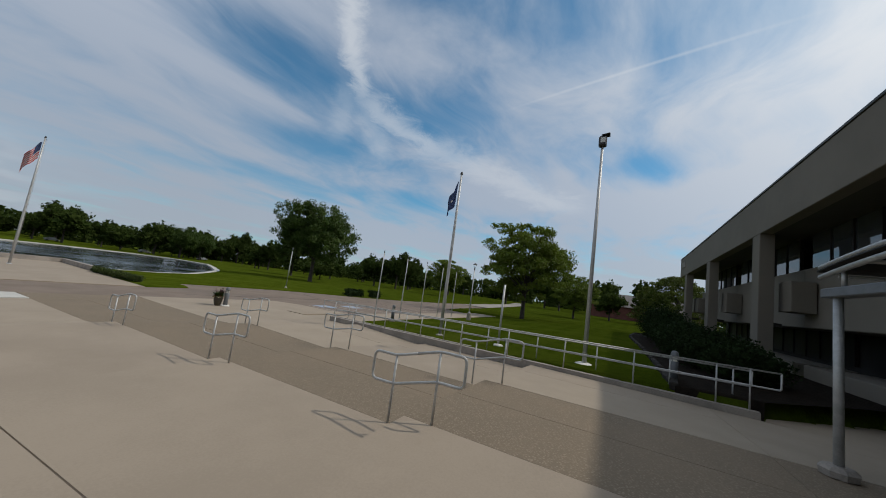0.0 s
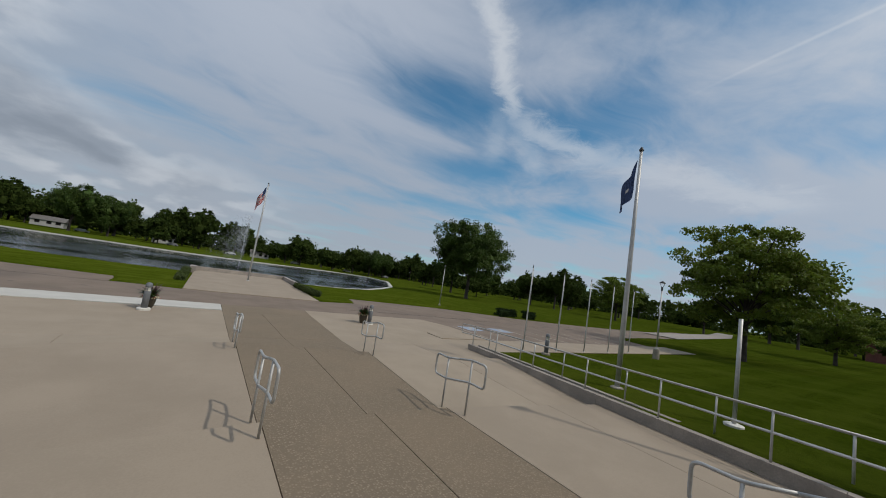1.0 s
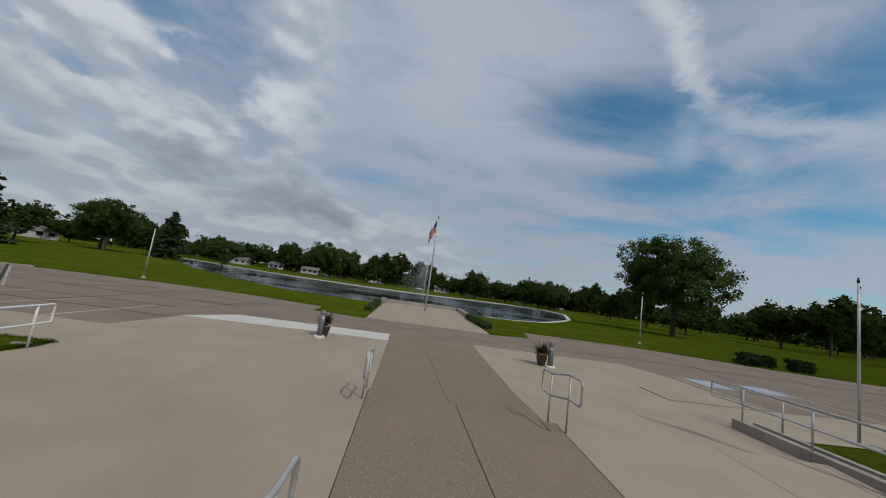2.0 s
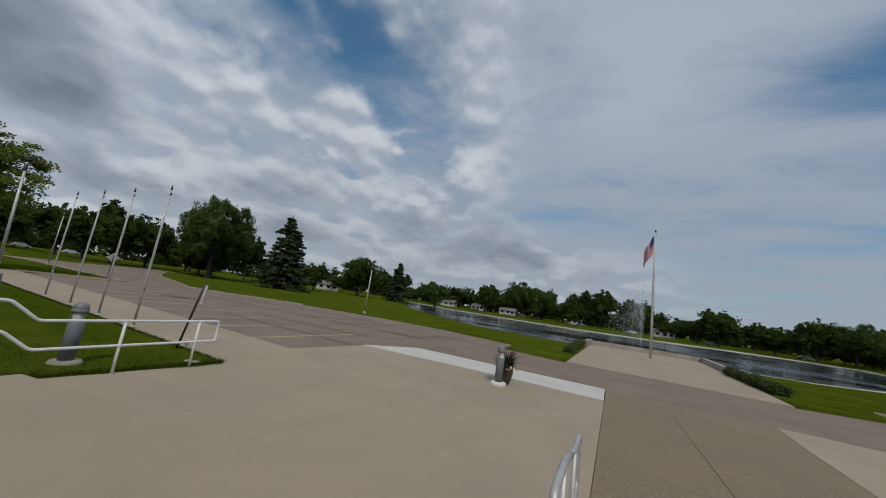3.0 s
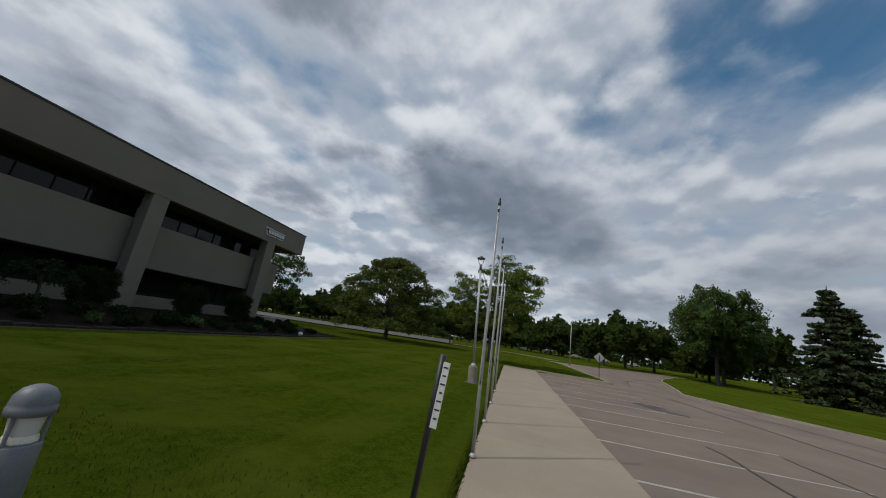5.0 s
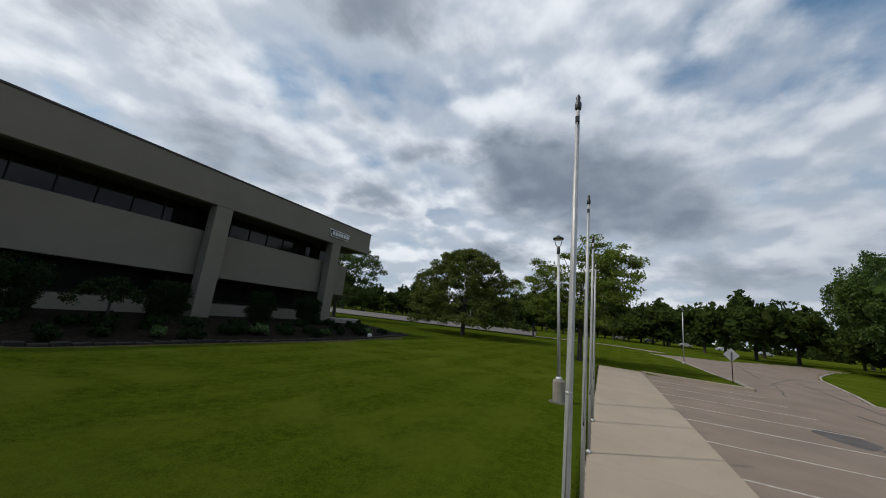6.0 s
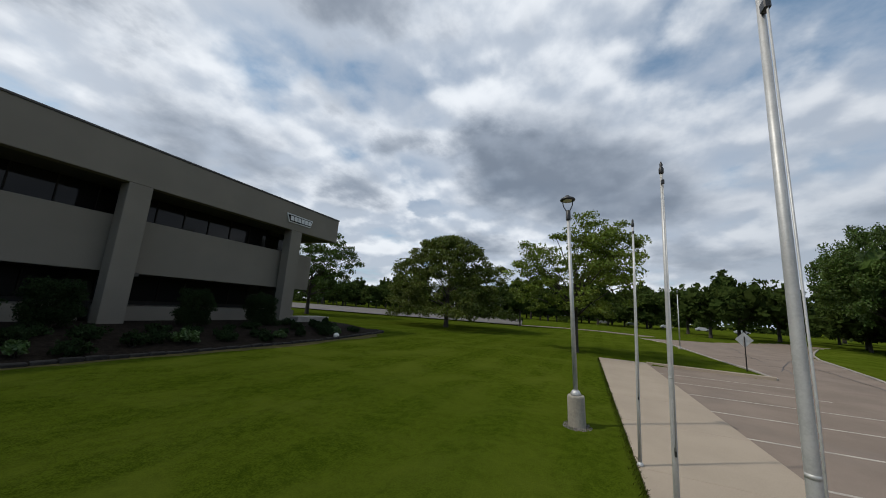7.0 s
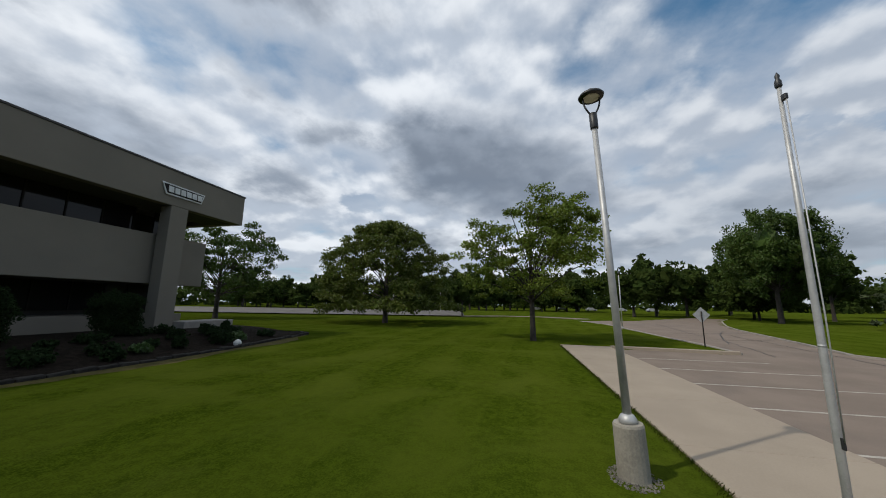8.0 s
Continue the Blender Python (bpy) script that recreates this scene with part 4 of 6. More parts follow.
        high = [bm.verts.new((px, y + 0.1, pz)) for px, pz in ring]
        bm.faces.new(high)
        for e in range(4):
            bm.faces.new((low[e], low[(e + 1) % 4], high[(e + 1) % 4], high[e]))
        part("letter_bar", bm, M["white"], board)


build_building()


def build_canopy():
    can = thing("entrance_canopy", "grey steel-framed entrance canopy with a shallow curved top", "canopy")
    for x in (1.46, -4.2):
        for yy in (-10.9, -13.6):
            post = part("post", tube([(x, yy, 0.75), (x, yy, 3.42)], 0.06, 14), M["galv"], can, smooth=True)
            part("post_foot", lathe([(0.22, 0.0), (0.23, 0.09), (0.17, 0.14), (0.08, 0.15)], 8, centre=(x, yy, 0.74)), M["kerb"], post)
    part("beam", box(-4.7, 1.75, -11.02, -10.80, 3.40, 3.55, 0.015), M["greypaint"], can)
    part("beam", box(-4.7, 1.75, -13.72, -13.50, 3.40, 3.55, 0.015), M["greypaint"], can)
    for yy, lift in ((-10.85, 0.0), (-12.2, 0.0), (-13.6, 0.0)):
        for up in (0.0, 0.16):
            arc = [(-1.35 + 3.2 * c, yy, 3.76 + up + 0.20 * (1 - c * c)) for c in (1 - k / 8 for k in range(17))]
            part("hoop", tube(arc, 0.045, 8), M["galv"], can, smooth=True)
    for x, z in ((1.45, 3.74), (0.7, 3.88), (-3.4, 3.88)):
        part("purlin", tube([(x, -10.9, z), (x, -13.6, z)], 0.03, 8), M["galv"], can, smooth=True)
    for x in (1.3, -4.0):
        part("knee", tube([(x, -10.9, 3.56), (x, -10.9, 3.82)], 0.035, 8), M["galv"], can, smooth=True)
    bm = bmesh.new()
    rows = [[bm.verts.new((-1.35 + 3.2 * c, yy, 3.84 + 0.20 * (1 - c * c) + t)) for yy in (-13.7, -10.8) for t in (0.0, 0.03)] for c in (1 - k / 10 for k in range(21))]
    for a, b in zip(rows, rows[1:]):
        for i, j in ((0, 2), (2, 3), (3, 1), (1, 0)):
            bm.faces.new((a[i], a[j], b[j], b[i]))
    bm.faces.new([rows[0][k] for k in (0, 2, 3, 1)]), bm.faces.new([rows[-1][k] for k in (0, 2, 3, 1)])
    part("roof_skin", bm, M["frame"], can, smooth=True)


build_canopy()

# ---- rails ----


def handrail(name, x, y, low, high):
    """A looped steel rail over one step: level ends, a sloping middle, two posts."""
    rail = thing(name, "galvanised steel loop handrail over a single step", "handrail", "handrails along the walk", at=(x, y, 0))
    half, reach, h, mid = 0.365, 0.41, 0.98, 0.56
    top = [(0, half + reach, low + h), (0, half, low + h), (0, -half, high + h), (0, -half - reach, high + h)]
    under = [(0, half + reach, low + mid), (0, half, low + mid), (0, -half, high + mid), (0, -half - reach, high + mid)]
    loop = rounded([(0, 0, (low + high) / 2 + h), *top[2:], *reversed(under), *top[:2], (0, 0, (low + high) / 2 + h)], 0.09)
    part("loop", tube(loop, 0.021, 10), M["galv"], rail, smooth=True)
    for yy, g in ((half, low), (-half, high)):
        part("post", tube([(0, yy, g - 0.05), (0, yy, g + h)], 0.019, 10), M["galv"], rail, smooth=True)
    return rail


for x0, y0, low, high in ((-1.76, -5.30, 0.62, 0.82), (-1.80, -0.55, 0.465, 0.62), (-1.73, 4.65, 0.20, 0.36), (1.73, -5.23, 0.55, 0.75), (1.75, -0.50, 0.435, 0.58), (1.92, 4.13, 0.29, 0.445)):
    handrail("handrail", x0, y0, low, high)


def long_rail(name, line, path, posts, foot, material, label, r=0.024, gap=0.42):
    """A two-bar rail: path of (y, top height) over the plan line x = line(y), closed with rounded ends; foot: the height it stands on."""
    rail = thing(name, label, "railing")
    top = [(line(y), y, z) for y, z in path]
    under = [(line(y), y, z - gap) for y, z in path]
    loop = rounded([top[-1], *reversed(top[:-1]), *under, top[-1]], 0.06)
    part("bar", tube(loop, r, 10), material, rail, smooth=True)
    ys, zs = [p[0] for p in reversed(path)], [p[1] for p in reversed(path)]
    for y in posts:
        part("post", tube([(line(y), y, foot(y) - 0.08), (line(y), y, float(np.interp(y, ys, zs)))], r, 10), material, rail, smooth=True)
    return rail


def west_line(y):
    return plaza_left(y) + 0.03


long_rail("railing_west", west_line, [(6.80, 0.975), (4.02, 1.005), (3.70, 1.285), (0.0, 1.39), (-0.32, 1.62), (-4.9, 1.72)], [6.37, 5.08, 3.2, 1.4, -0.9, -2.6, -4.4], lambda y: min(terrace(y, -9.2), lawn(-9.6, y)),
          M["whitepaint"], "white-painted two-bar pipe rail standing in the grass edge", 0.024)
long_rail("railing_east_inner", lambda y: plaza_right(y) + 0.11, [(7.25, 1.09), (6.2, 1.155), (-11.7, 1.70)], [6.2, 4.5, 2.3, 0.05, -2.1, -4.2, -6.3, -8.4, -10.4, -11.1], wall_top, M["alum"],
          "pale steel two-bar pipe rail on a low concrete wall", 0.022)

long_rail("railing_east_outer", lambda y: plaza_right(y) + 0.75, [(6.9, 0.98), (5.9, 1.055), (-11.3, 1.575)], [5.7, 3.6, 1.4, -0.9, -3.1, -5.2, -7.3, -9.4, -10.9], lambda y: wall_top(y) - 0.05, M["alum"],
          "pale steel two-bar pipe rail on a low concrete kerb", 0.022)

# ---- poles and lamps ----


def flagpole(x, y, z, height, r, group, label="bare aluminium flagpole with pulley, rope and cleat"):
    pole = thing("flagpole", label, "flagpole", group, at=(x, y, z))
    part("shaft", tube([(0, 0, -0.1), (0, 0, height * 0.3), (0, 0, height * 0.65), (0, 0, height)], [r, r, r * 0.82, r * 0.58], 14), M["alum"], pole, smooth=True)
    part("joint_ring", lathe([(r * 0.6, -0.012), (r * 0.955, -0.01), (r * 0.955, 0.01), (r * 0.6, 0.012)], 14, centre=(0, 0, height * 0.44)), M["galv"], pole, smooth=True)
    part("cap", lathe([(r * 0.6, 0), (r * 0.95, 0.02), (r * 0.95, 0.07), (r * 0.5, 0.10), (r * 0.7, 0.13), (r * 0.1, 0.17)], 12, centre=(0, 0, height)), M["black"], pole, smooth=True)
    part("pulley", box(r * 0.6, r * 0.6 + 0.055, -0.016, 0.016, height - 0.15, height - 0.09, 0.006), M["black"], pole)
    part("rope", tube([(r * 0.6 + 0.045, 0.0, height - 0.13), (r + 0.035, 0.01, height * 0.5), (r + 0.03, 0, 1.15)], 0.006, 6), M["alum"], pole, smooth=True)
    part("cleat", box(r, r + 0.03, -0.010, 0.010, 1.09, 1.18, 0.004), M["black"], pole)
    part("foot_collar", lathe([(r * 1.9, 0), (r * 1.9, 0.02), (r * 1.3, 0.05), (r * 1.02, 0.06)], 16), M["alum"], pole, smooth=True)
    return pole


for k in range(4):
    flagpole(-14.19 - 2.59 * k + (0.07 if k == 1 else 0.10 if k == 2 else 0.0), 7.26, 0.065, 4.30, 0.030, "flagpoles along the west sidewalk")
for k in range(5):
    flagpole(11.6 + 2.88 * k, 6.1, 0.06, 4.45, 0.036, "flagpoles along the east sidewalk")


def cloth(name, w, h, columns, rows, shape, paint, parent, label=""):
    """A hanging flag: a grid bent by shape(s, t) with thickness."""
    bm = bmesh.new()
    grid = [[[bm.verts.new(Vector(shape(i / columns, j / rows)) + Vector((0, d, 0))) for i in range(columns + 1)] for j in range(rows + 1)] for d in (0.0, 0.012)]
    for side in grid:
        for j in range(rows):
            for i in range(columns):
                bm.faces.new((side[j][i], side[j][i + 1], side[j + 1][i + 1], side[j + 1][i])).material_index = paint((i + 0.5) / columns, (j + 0.5) / rows)
    ob = part(name, bm, None, parent, label, smooth=True)
    return ob


def us_flagpole():
    pole = flagpole(1.31, 33.9, 0.0, 10.3, 0.085, "", "tall aluminium flagpole flying a red, white and blue striped flag")

    def droop(s, t):
        x = -0.10 - 0.62 * s - 0.08 * math.sin(3.0 * s) * t
        return (x, 0.30 * s + 0.20 * math.sin(7.5 * s + 1.5 * t) * s, 9.95 - 1.45 * t - 1.20 * s - 0.15 * s * s + 0.07 * math.sin(9 * s + 2 * t))

    flag = cloth("flag", 0, 0, 26, 26, droop, lambda s, t: 2 if s < 0.40 and t < 0.54 else int(t * 13) % 2, pole)
    for m in ("red", "flagwhite", "navy"):
        flag.data.materials.append(M[m])


us_flagpole()


def east_flagpole():
    pole = flagpole(9.58, 0.14, lawn(9.58, 0.14), 8.65, 0.085, "", "tall aluminium flagpole flying a dark blue flag")

    def droop(s, t):
        return (-0.05 - 0.20 * s + 0.16 * math.sin(8 * s + t) * s, 0.07 + 0.45 * s + 0.05 * math.sin(9 * s + 2 * t), 8.30 - (1.15 - 0.35 * s) * t - 1.35 * s - 0.10 * math.sin(5 * s))

    flag = cloth("flag", 0, 0, 20, 16, droop, lambda s, t: 1 if (s - 0.5) ** 2 / 0.004 + (t - 0.5) ** 2 / 0.010 < 1 else 0, pole)
    for m in ("navy", "flagwhite"):
        flag.data.materials.append(M[m])
    part("footing", lathe([(0.21, -0.1), (0.21, 0.03), (0.18, 0.05)], 18), M["footing"], pole)


east_flagpole()


def floodlight_pole(x, y, z, height):
    pole = thing("floodlight_pole", "tall grey steel pole with a boxy floodlight", "light pole", at=(x, y, z))
    part("shaft", tube([(0, 0, -0.1), (0, 0, height * 0.5), (0, 0, height)], [0.085, 0.07, 0.05], 14), M["galv"], pole, smooth=True)
    part("footing", lathe([(0.32, -0.1), (0.32, 0.06), (0.2, 0.1), (0.13, 0.11)], 18), M["cap"], pole)
    head = part("lamp_head", box(-0.15, 0.15, -0.15, 0.15, height + 0.06, height + 0.48, 0.05), M["black"], pole)
    part("neck", tube([(0, 0, height - 0.02), (0, 0, height + 0.07)], 0.035, 10), M["black"], head)
    part("lamp_glass", box(-0.162, -0.15, -0.10, 0.08, height + 0.18, height + 0.40, 0.004), M["clear"], head)
    hood = part("hood", box(-0.17, 0.17, -0.27, 0.06, 0.0, 0.04, 0.012), M["black"], head)
    hood.location, hood.rotation_euler = (0, 0, height + 0.49), (-0.2, 0, 0)


floodlight_pole(8.1, -6.85, 0.55, 8.7)


def stub_post(x, y, z, height):
    post = thing("stub_post", "plain grey steel post in the lawn", "post", at=(x, y, z))
    part("shaft", tube([(0, 0, -0.1), (0, 0, height)], 0.048, 12), M["galv"], post, smooth=True)
    part("footing", lathe([(0.22, -0.1), (0.22, 0.05), (0.18, 0.07)], 16), M["cap"], post)


stub_post(9.2, -3.1, lawn(9.2, -3.1), 2.82)


def lamp_post(x, y, z, height, footing, group="lamp posts by the car park"):
    lamp = thing("lamp_post", "slim aluminium lamp post with black saucer lamp, concrete footing", "lamp post", group, at=(x, y, z))
    base = 0.64 if footing else 0.12
    rr = 0.20
    part("footing", lathe([(rr * 1.03, -0.2), (rr, 0.0), (rr * 0.97, base - 0.03), (rr * 0.9, base)], 22), M["footing"], lamp, smooth=False)
    part("base_cover", lathe([(0.115, base), (0.115, base + 0.05), (0.085, base + 0.10), (0.06, base + 0.115)], 18), M["alum"], lamp, smooth=True)
    part("shaft", tube([(0, 0, base), (0, 0, height - 0.55)], [0.055, 0.042], 14), M["alum"], lamp, smooth=True)
    if not footing:
        part("lamp_head", lathe([(0.05, height - 0.35), (0.085, height - 0.3), (0.085, height - 0.16), (0.10, height - 0.14), (0.06, height - 0.08)], 14), M["greypaint"], lamp, smooth=True)
        return lamp
    part("neck", lathe([(0.055, height - 0.62), (0.06, height - 0.6), (0.06, height - 0.36), (0.03, height - 0.34)], 14), M["black"], lamp, smooth=True)
    for a in (math.pi / 2, -math.pi / 2):
        bow = [(0.03 * math.cos(a), 0.03 * math.sin(a), height - 0.38), (0.115 * math.cos(a), 0.115 * math.sin(a), height - 0.22), (0.125 * math.cos(a), 0.125 * math.sin(a), height - 0.07)]
        part("arm", tube(rounded(bow, 0.08), 0.014, 8), M["black"], lamp, smooth=True)
    head = part("lamp_head", lathe([(0.08, height - 0.075), (0.185, height - 0.08), (0.195, height - 0.055), (0.17, height - 0.02), (0.075, height + 0.03), (0.045, height + 0.065), (0.01, height + 0.075)], 24), M["black"], lamp, smooth=True)
    part("diffuser", lathe([(0.01, height - 0.088), (0.125, height - 0.088), (0.125, height - 0.077), (0.01, height - 0.077)], 20), M["bulb"], head, smooth=False)
    return lamp


lamp_post(-23.68, 6.2, 0.08, 5.56, True).rotation_euler = (radians(2.3), 0, 0)
lamp_post(23.4, 4.4, 0.12, 5.3, True)
lamp_post(-22.0, 27.35, 0.0, 4.68, False)
lamp_post(22.6, 29.4, 0.0, 5.3, False)
for x, y in ((-56.2, 15.3), (-84.0, -12.0), (-90.0, -22.0), (-82.0, -30.0), (-100.0, -34.0), (-112.0, -16.0)):
    lamp_post(x, y, lawn(x, y), 6.0, False)


def gravel_collar(x, y, z):
    rng = random.Random(9)
    verts, faces = [], []
    for _ in range(420):
        a, r = rng.uniform(0, 6.283), rng.uniform(0.19, 0.38)
        s, cx, cy = rng.uniform(0.008, 0.02), x + r * math.cos(a), y + r * math.sin(a) * 0.85
        k = len(verts)
        verts += [(cx - s, cy, z), (cx, cy - s, z), (cx + s, cy, z), (cx, cy + s, z), (cx, cy, z + s * 1.1)]
        faces += [(k, k + 1, k + 4), (k + 1, k + 2, k + 4), (k + 2, k + 3, k + 4), (k + 3, k, k + 4)]
    tagged(hang("gravel", sheet("gravel", verts, faces, M["gravel"])), "ring of loose grey gravel round a lamp footing", "gravel", kind="stuff")


gravel_collar(-23.68, 6.2, lawn(-23.68, 6.2) + 0.004)


def bollard(x, y, z, cap, label):
    """A domed bollard light; cap: the foot's material."""
    b = thing("bollard_light", label, "bollard light", "bollard lights", at=(x, y, z))
    part("foot", lathe([(0.225, -0.12), (0.225, 0.05), (0.20, 0.085), (0.11, 0.09)], 24), cap, b)
    part("body", lathe([(0.112, 0.07), (0.112, 0.74), (0.105, 0.75)], 24), M["greypaint"], b, smooth=True)
    part("lens", lathe([(0.07, 0.74), (0.072, 0.76), (0.085, 0.90), (0.082, 0.92)], 20), M["clear"], b, smooth=True)
    part("reflector", lathe([(0.088, 0.752), (0.090, 0.765), (0.03, 0.90)], 16), M["bulb"], b, smooth=True)
    for k in range(3):
        a = 2 * math.pi * k / 3 + 0.4
        part("strut", tube([(0.098 * math.cos(a), 0.098 * math.sin(a), 0.73), (0.098 * math.cos(a), 0.098 * math.sin(a), 0.93)], 0.011, 6), M["greypaint"], b)
    part("dome", lathe([(0.10, 0.91), (0.117, 0.915), (0.117, 0.96), (0.111, 0.965), (0.111, 0.985), (0.104, 1.03), (0.076, 1.07), (0.036, 1.09), (0.002, 1.094)], 24), M["greypaint"], b, smooth=True)


bollard(-10.0, 4.75, 0.09, M["footing"], "grey domed bollard light on a round concrete foot in grass")
bollard(12.7, 5.45, 0.07, M["footing"], "grey domed bollard light on a round concrete foot in grass")
bollard(-4.33, 12.0, 0.01, M["cap"], "grey domed bollard light on a white-painted foot")
bollard(5.28, 11.75, 0.01, M["cap"], "grey domed bollard light on a white-painted foot")
bollard(7.6, -9.6, 0.62, M["footing"], "grey domed bollard light among dark shrubs")


def leaf_blades(count, rng, low, high, length, width, lean, centre):
    verts, faces = [], []
    for _ in range(count):
        a, out = rng.uniform(0, 6.283), rng.uniform(0.25, 1.0) * lean
        L, w = length * rng.uniform(0.7, 1.15), width * rng.uniform(0.7, 1.2)
        d = Vector((math.cos(a), math.sin(a), 0))
        s = Vector((-d.y, d.x, 0)) * w
        base = Vector(centre) + d * rng.uniform(0, 0.08) + Vector((0, 0, rng.uniform(low, high)))
        k = len(verts)
        for t, wide in ((0, 0.5), (0.5, 1.0), (1.0, 0.08)):
            p = base + d * (out * L * t) + Vector((0, 0, L * (t * (1.15 - 0.45 * out * t))))
            verts += [tuple(p - s * wide), tuple(p + s * wide)]
        faces += [(k, k + 1, k + 3, k + 2), (k + 2, k + 3, k + 5, k + 4)]
    return verts, faces


def planter(x, y, z, seed):
    rng = random.Random(seed)
    pot = thing("planter_urn", "brown urn of purple spikes, greenery and pale and red flowers", "planter", "planters at the walk's end", at=(x, y, z))
    pot.scale = (0.84, 0.84, 0.95)
    part("urn", lathe([(0.16, 0), (0.17, 0.03), (0.21, 0.12), (0.255, 0.30), (0.265, 0.42), (0.25, 0.50), (0.275, 0.53), (0.275, 0.56), (0.24, 0.56), (0.23, 0.50)], 24), M["urn"], pot, smooth=True)
    part("soil", lathe([(0.001, 0.48), (0.23, 0.50)], 20), M["mulch"], pot)
    hang("spikes", sheet("spikes", *leaf_blades(64, rng, 0.48, 0.55, 0.60, 0.018, 1.25, (0, 0, 0))), M["purple"], pot)
    hang("leaves", sheet("leaves", *leaf_blades(210, rng, 0.42, 0.60, 0.34, 0.040, 1.7, (0, 0, 0))), M["hosta"], pot)
    verts, faces = [], []
    for _ in range(110):
        a, r = rng.uniform(0, 6.283), rng.uniform(0.10, 0.40)
        c = Vector((r * math.cos(a), r * math.sin(a), 0.66 - r * 0.45 + rng.uniform(-0.05, 0.05)))
        k = len(verts)
        s = rng.uniform(0.026, 0.046)
        verts += [tuple(c + Vector((s * math.cos(q), s * math.sin(q), 0.012 * (-1) ** i))) for i, q in enumerate(2 * math.pi * j / 6 for j in range(6))] + [tuple(c + Vector((0, 0, 0.022)))]
        faces += [(k + j, k + (j + 1) % 6, k + 6) for j in range(6)]
    hang("blossoms", sheet("blossoms", verts[:490], faces[:420]), M["petal"], pot, "pale yellow blossoms")
    hang("blossoms", sheet("blossoms", verts[490:], [tuple(v - 490 for v in f) for f in faces[420:]]), M["coral"], pot, "coral red blossoms")


planter(-4.25, 12.37, 0.02, 1)
planter(4.98, 11.98, 0.02, 2)


def notice_sign():
    post = thing("notice_sign", "narrow white notice on a leaning black post at the lawn's edge", "sign", at=(-10.93, 7.19, 0.05))
    part("post", tube([(-0.23, -0.18, -0.1), (-0.06, -0.05, 1.15), (0.0, 0.0, 1.66)], 0.026, 8), M["black"], post, smooth=True)
    plate = part("plate", box(0.022, 0.028, 0.012, 0.066, 1.14, 1.62, 0.002), M["white"], post, "narrow white plate with small lettering")
    plate.location, plate.rotation_euler = (0, -0.15, 0), (-0.095, 0, 0)
    for k, w in enumerate((0.036, 0.028, 0.04, 0.02, 0.036, 0.038, 0.03)):
        part("text_bar", box(0.0295, 0.031, 0.039 - w / 2, 0.039 + w / 2, 1.575 - 0.062 * k, 1.586 - 0.062 * k), M["black"], plate)
    stub = thing("pipe_stub", "short capped white pipe in the sidewalk's edge", "pipe", at=(-11.45, 7.38, 0.06))
    part("pipe", lathe([(0.03, -0.03), (0.03, 0.10), (0.036, 0.10), (0.036, 0.135), (0.005, 0.14)], 12), M["cap"], stub, smooth=True)


notice_sign()


def ground_cover(x, y):
    """A small flat concrete cover lying in the grass."""
    bm = box(-0.16, 0.16, -0.07, 0.07, -0.05, 0.03, 0.012)
    cover = tagged(part("ground_cover", bm, M["footing"]), "small flat concrete cover sunk in the grass", "cover")
    cover.location, cover.rotation_euler = (x, y, lawn(x, y)), (0, 0, 0.3)


ground_cover(-9.62, 6.62)


def back_sign(x, y, z):
    s = thing("road_sign", "grey back of a diamond road sign on a steel post", "sign", at=(x, y, z))
    part("post", tube([(0, 0, -0.1), (0, 0, 2.0)], 0.03, 8), M["frame"], s, smooth=True)
    bm = bmesh.new()
    outline = [(0, 1.35), (0.45, 1.8), (0, 2.25), (-0.45, 1.8)]
    a = [bm.verts.new((-0.036, p, q)) for p, q in outline]
    b = [bm.verts.new((-0.044, p, q)) for p, q in outline]
    bm.faces.new(a), bm.faces.new(b)
    for k in range(4):
        bm.faces.new((a[k], a[(k + 1) % 4], b[(k + 1) % 4], b[k]))
    part("plate", bm, M["galv"], s)


back_sign(-40.9, 15.3, 0.05)


def fountain(x, y):
    f = thing("fountain", "white water jet rising from the pond with drifting spray", "fountain", at=(x, y, POND_Z))
    rng = random.Random(3)
    part("nozzle_float", lathe([(0.6, -0.1), (0.6, 0.08), (0.2, 0.14), (0.08, 0.25)], 18), M["black"], f)
    for kind, count, name in (("jet", 1100, "spray"), ("mist", 3800, "mist")):
        verts, faces = [], []
        for _ in range(count):
            t = rng.random()
            if kind == "jet":
                p = Vector((rng.gauss(0, 0.08 + 0.09 * t), rng.gauss(0, 0.08 + 0.06 * t), 0.1 + 10.4 * t ** 0.8))
                s = rng.uniform(0.03, 0.08)
            else:
                p = Vector((-abs(rng.gauss(0, 1.5)) * (0.5 + 1.5 * t) + 0.4, rng.gauss(0, 1.0), 10.7 * (1 - t) ** 0.6 * rng.uniform(0.6, 1.0)))
                s = rng.uniform(0.09, 0.24)
            k = len(verts)
            verts += [tuple(p + Vector((s * rng.uniform(-1, 1), s * rng.uniform(-1, 1), s * rng.uniform(-1.4, 1.4)))) for _ in range(3)]
            faces.append((k, k + 1, k + 2))
        tagged(hang(name, sheet(name, verts, faces), M[name], f), kind="stuff")


fountain(3.1, 71.0)

# ---- trees and shrubs ----


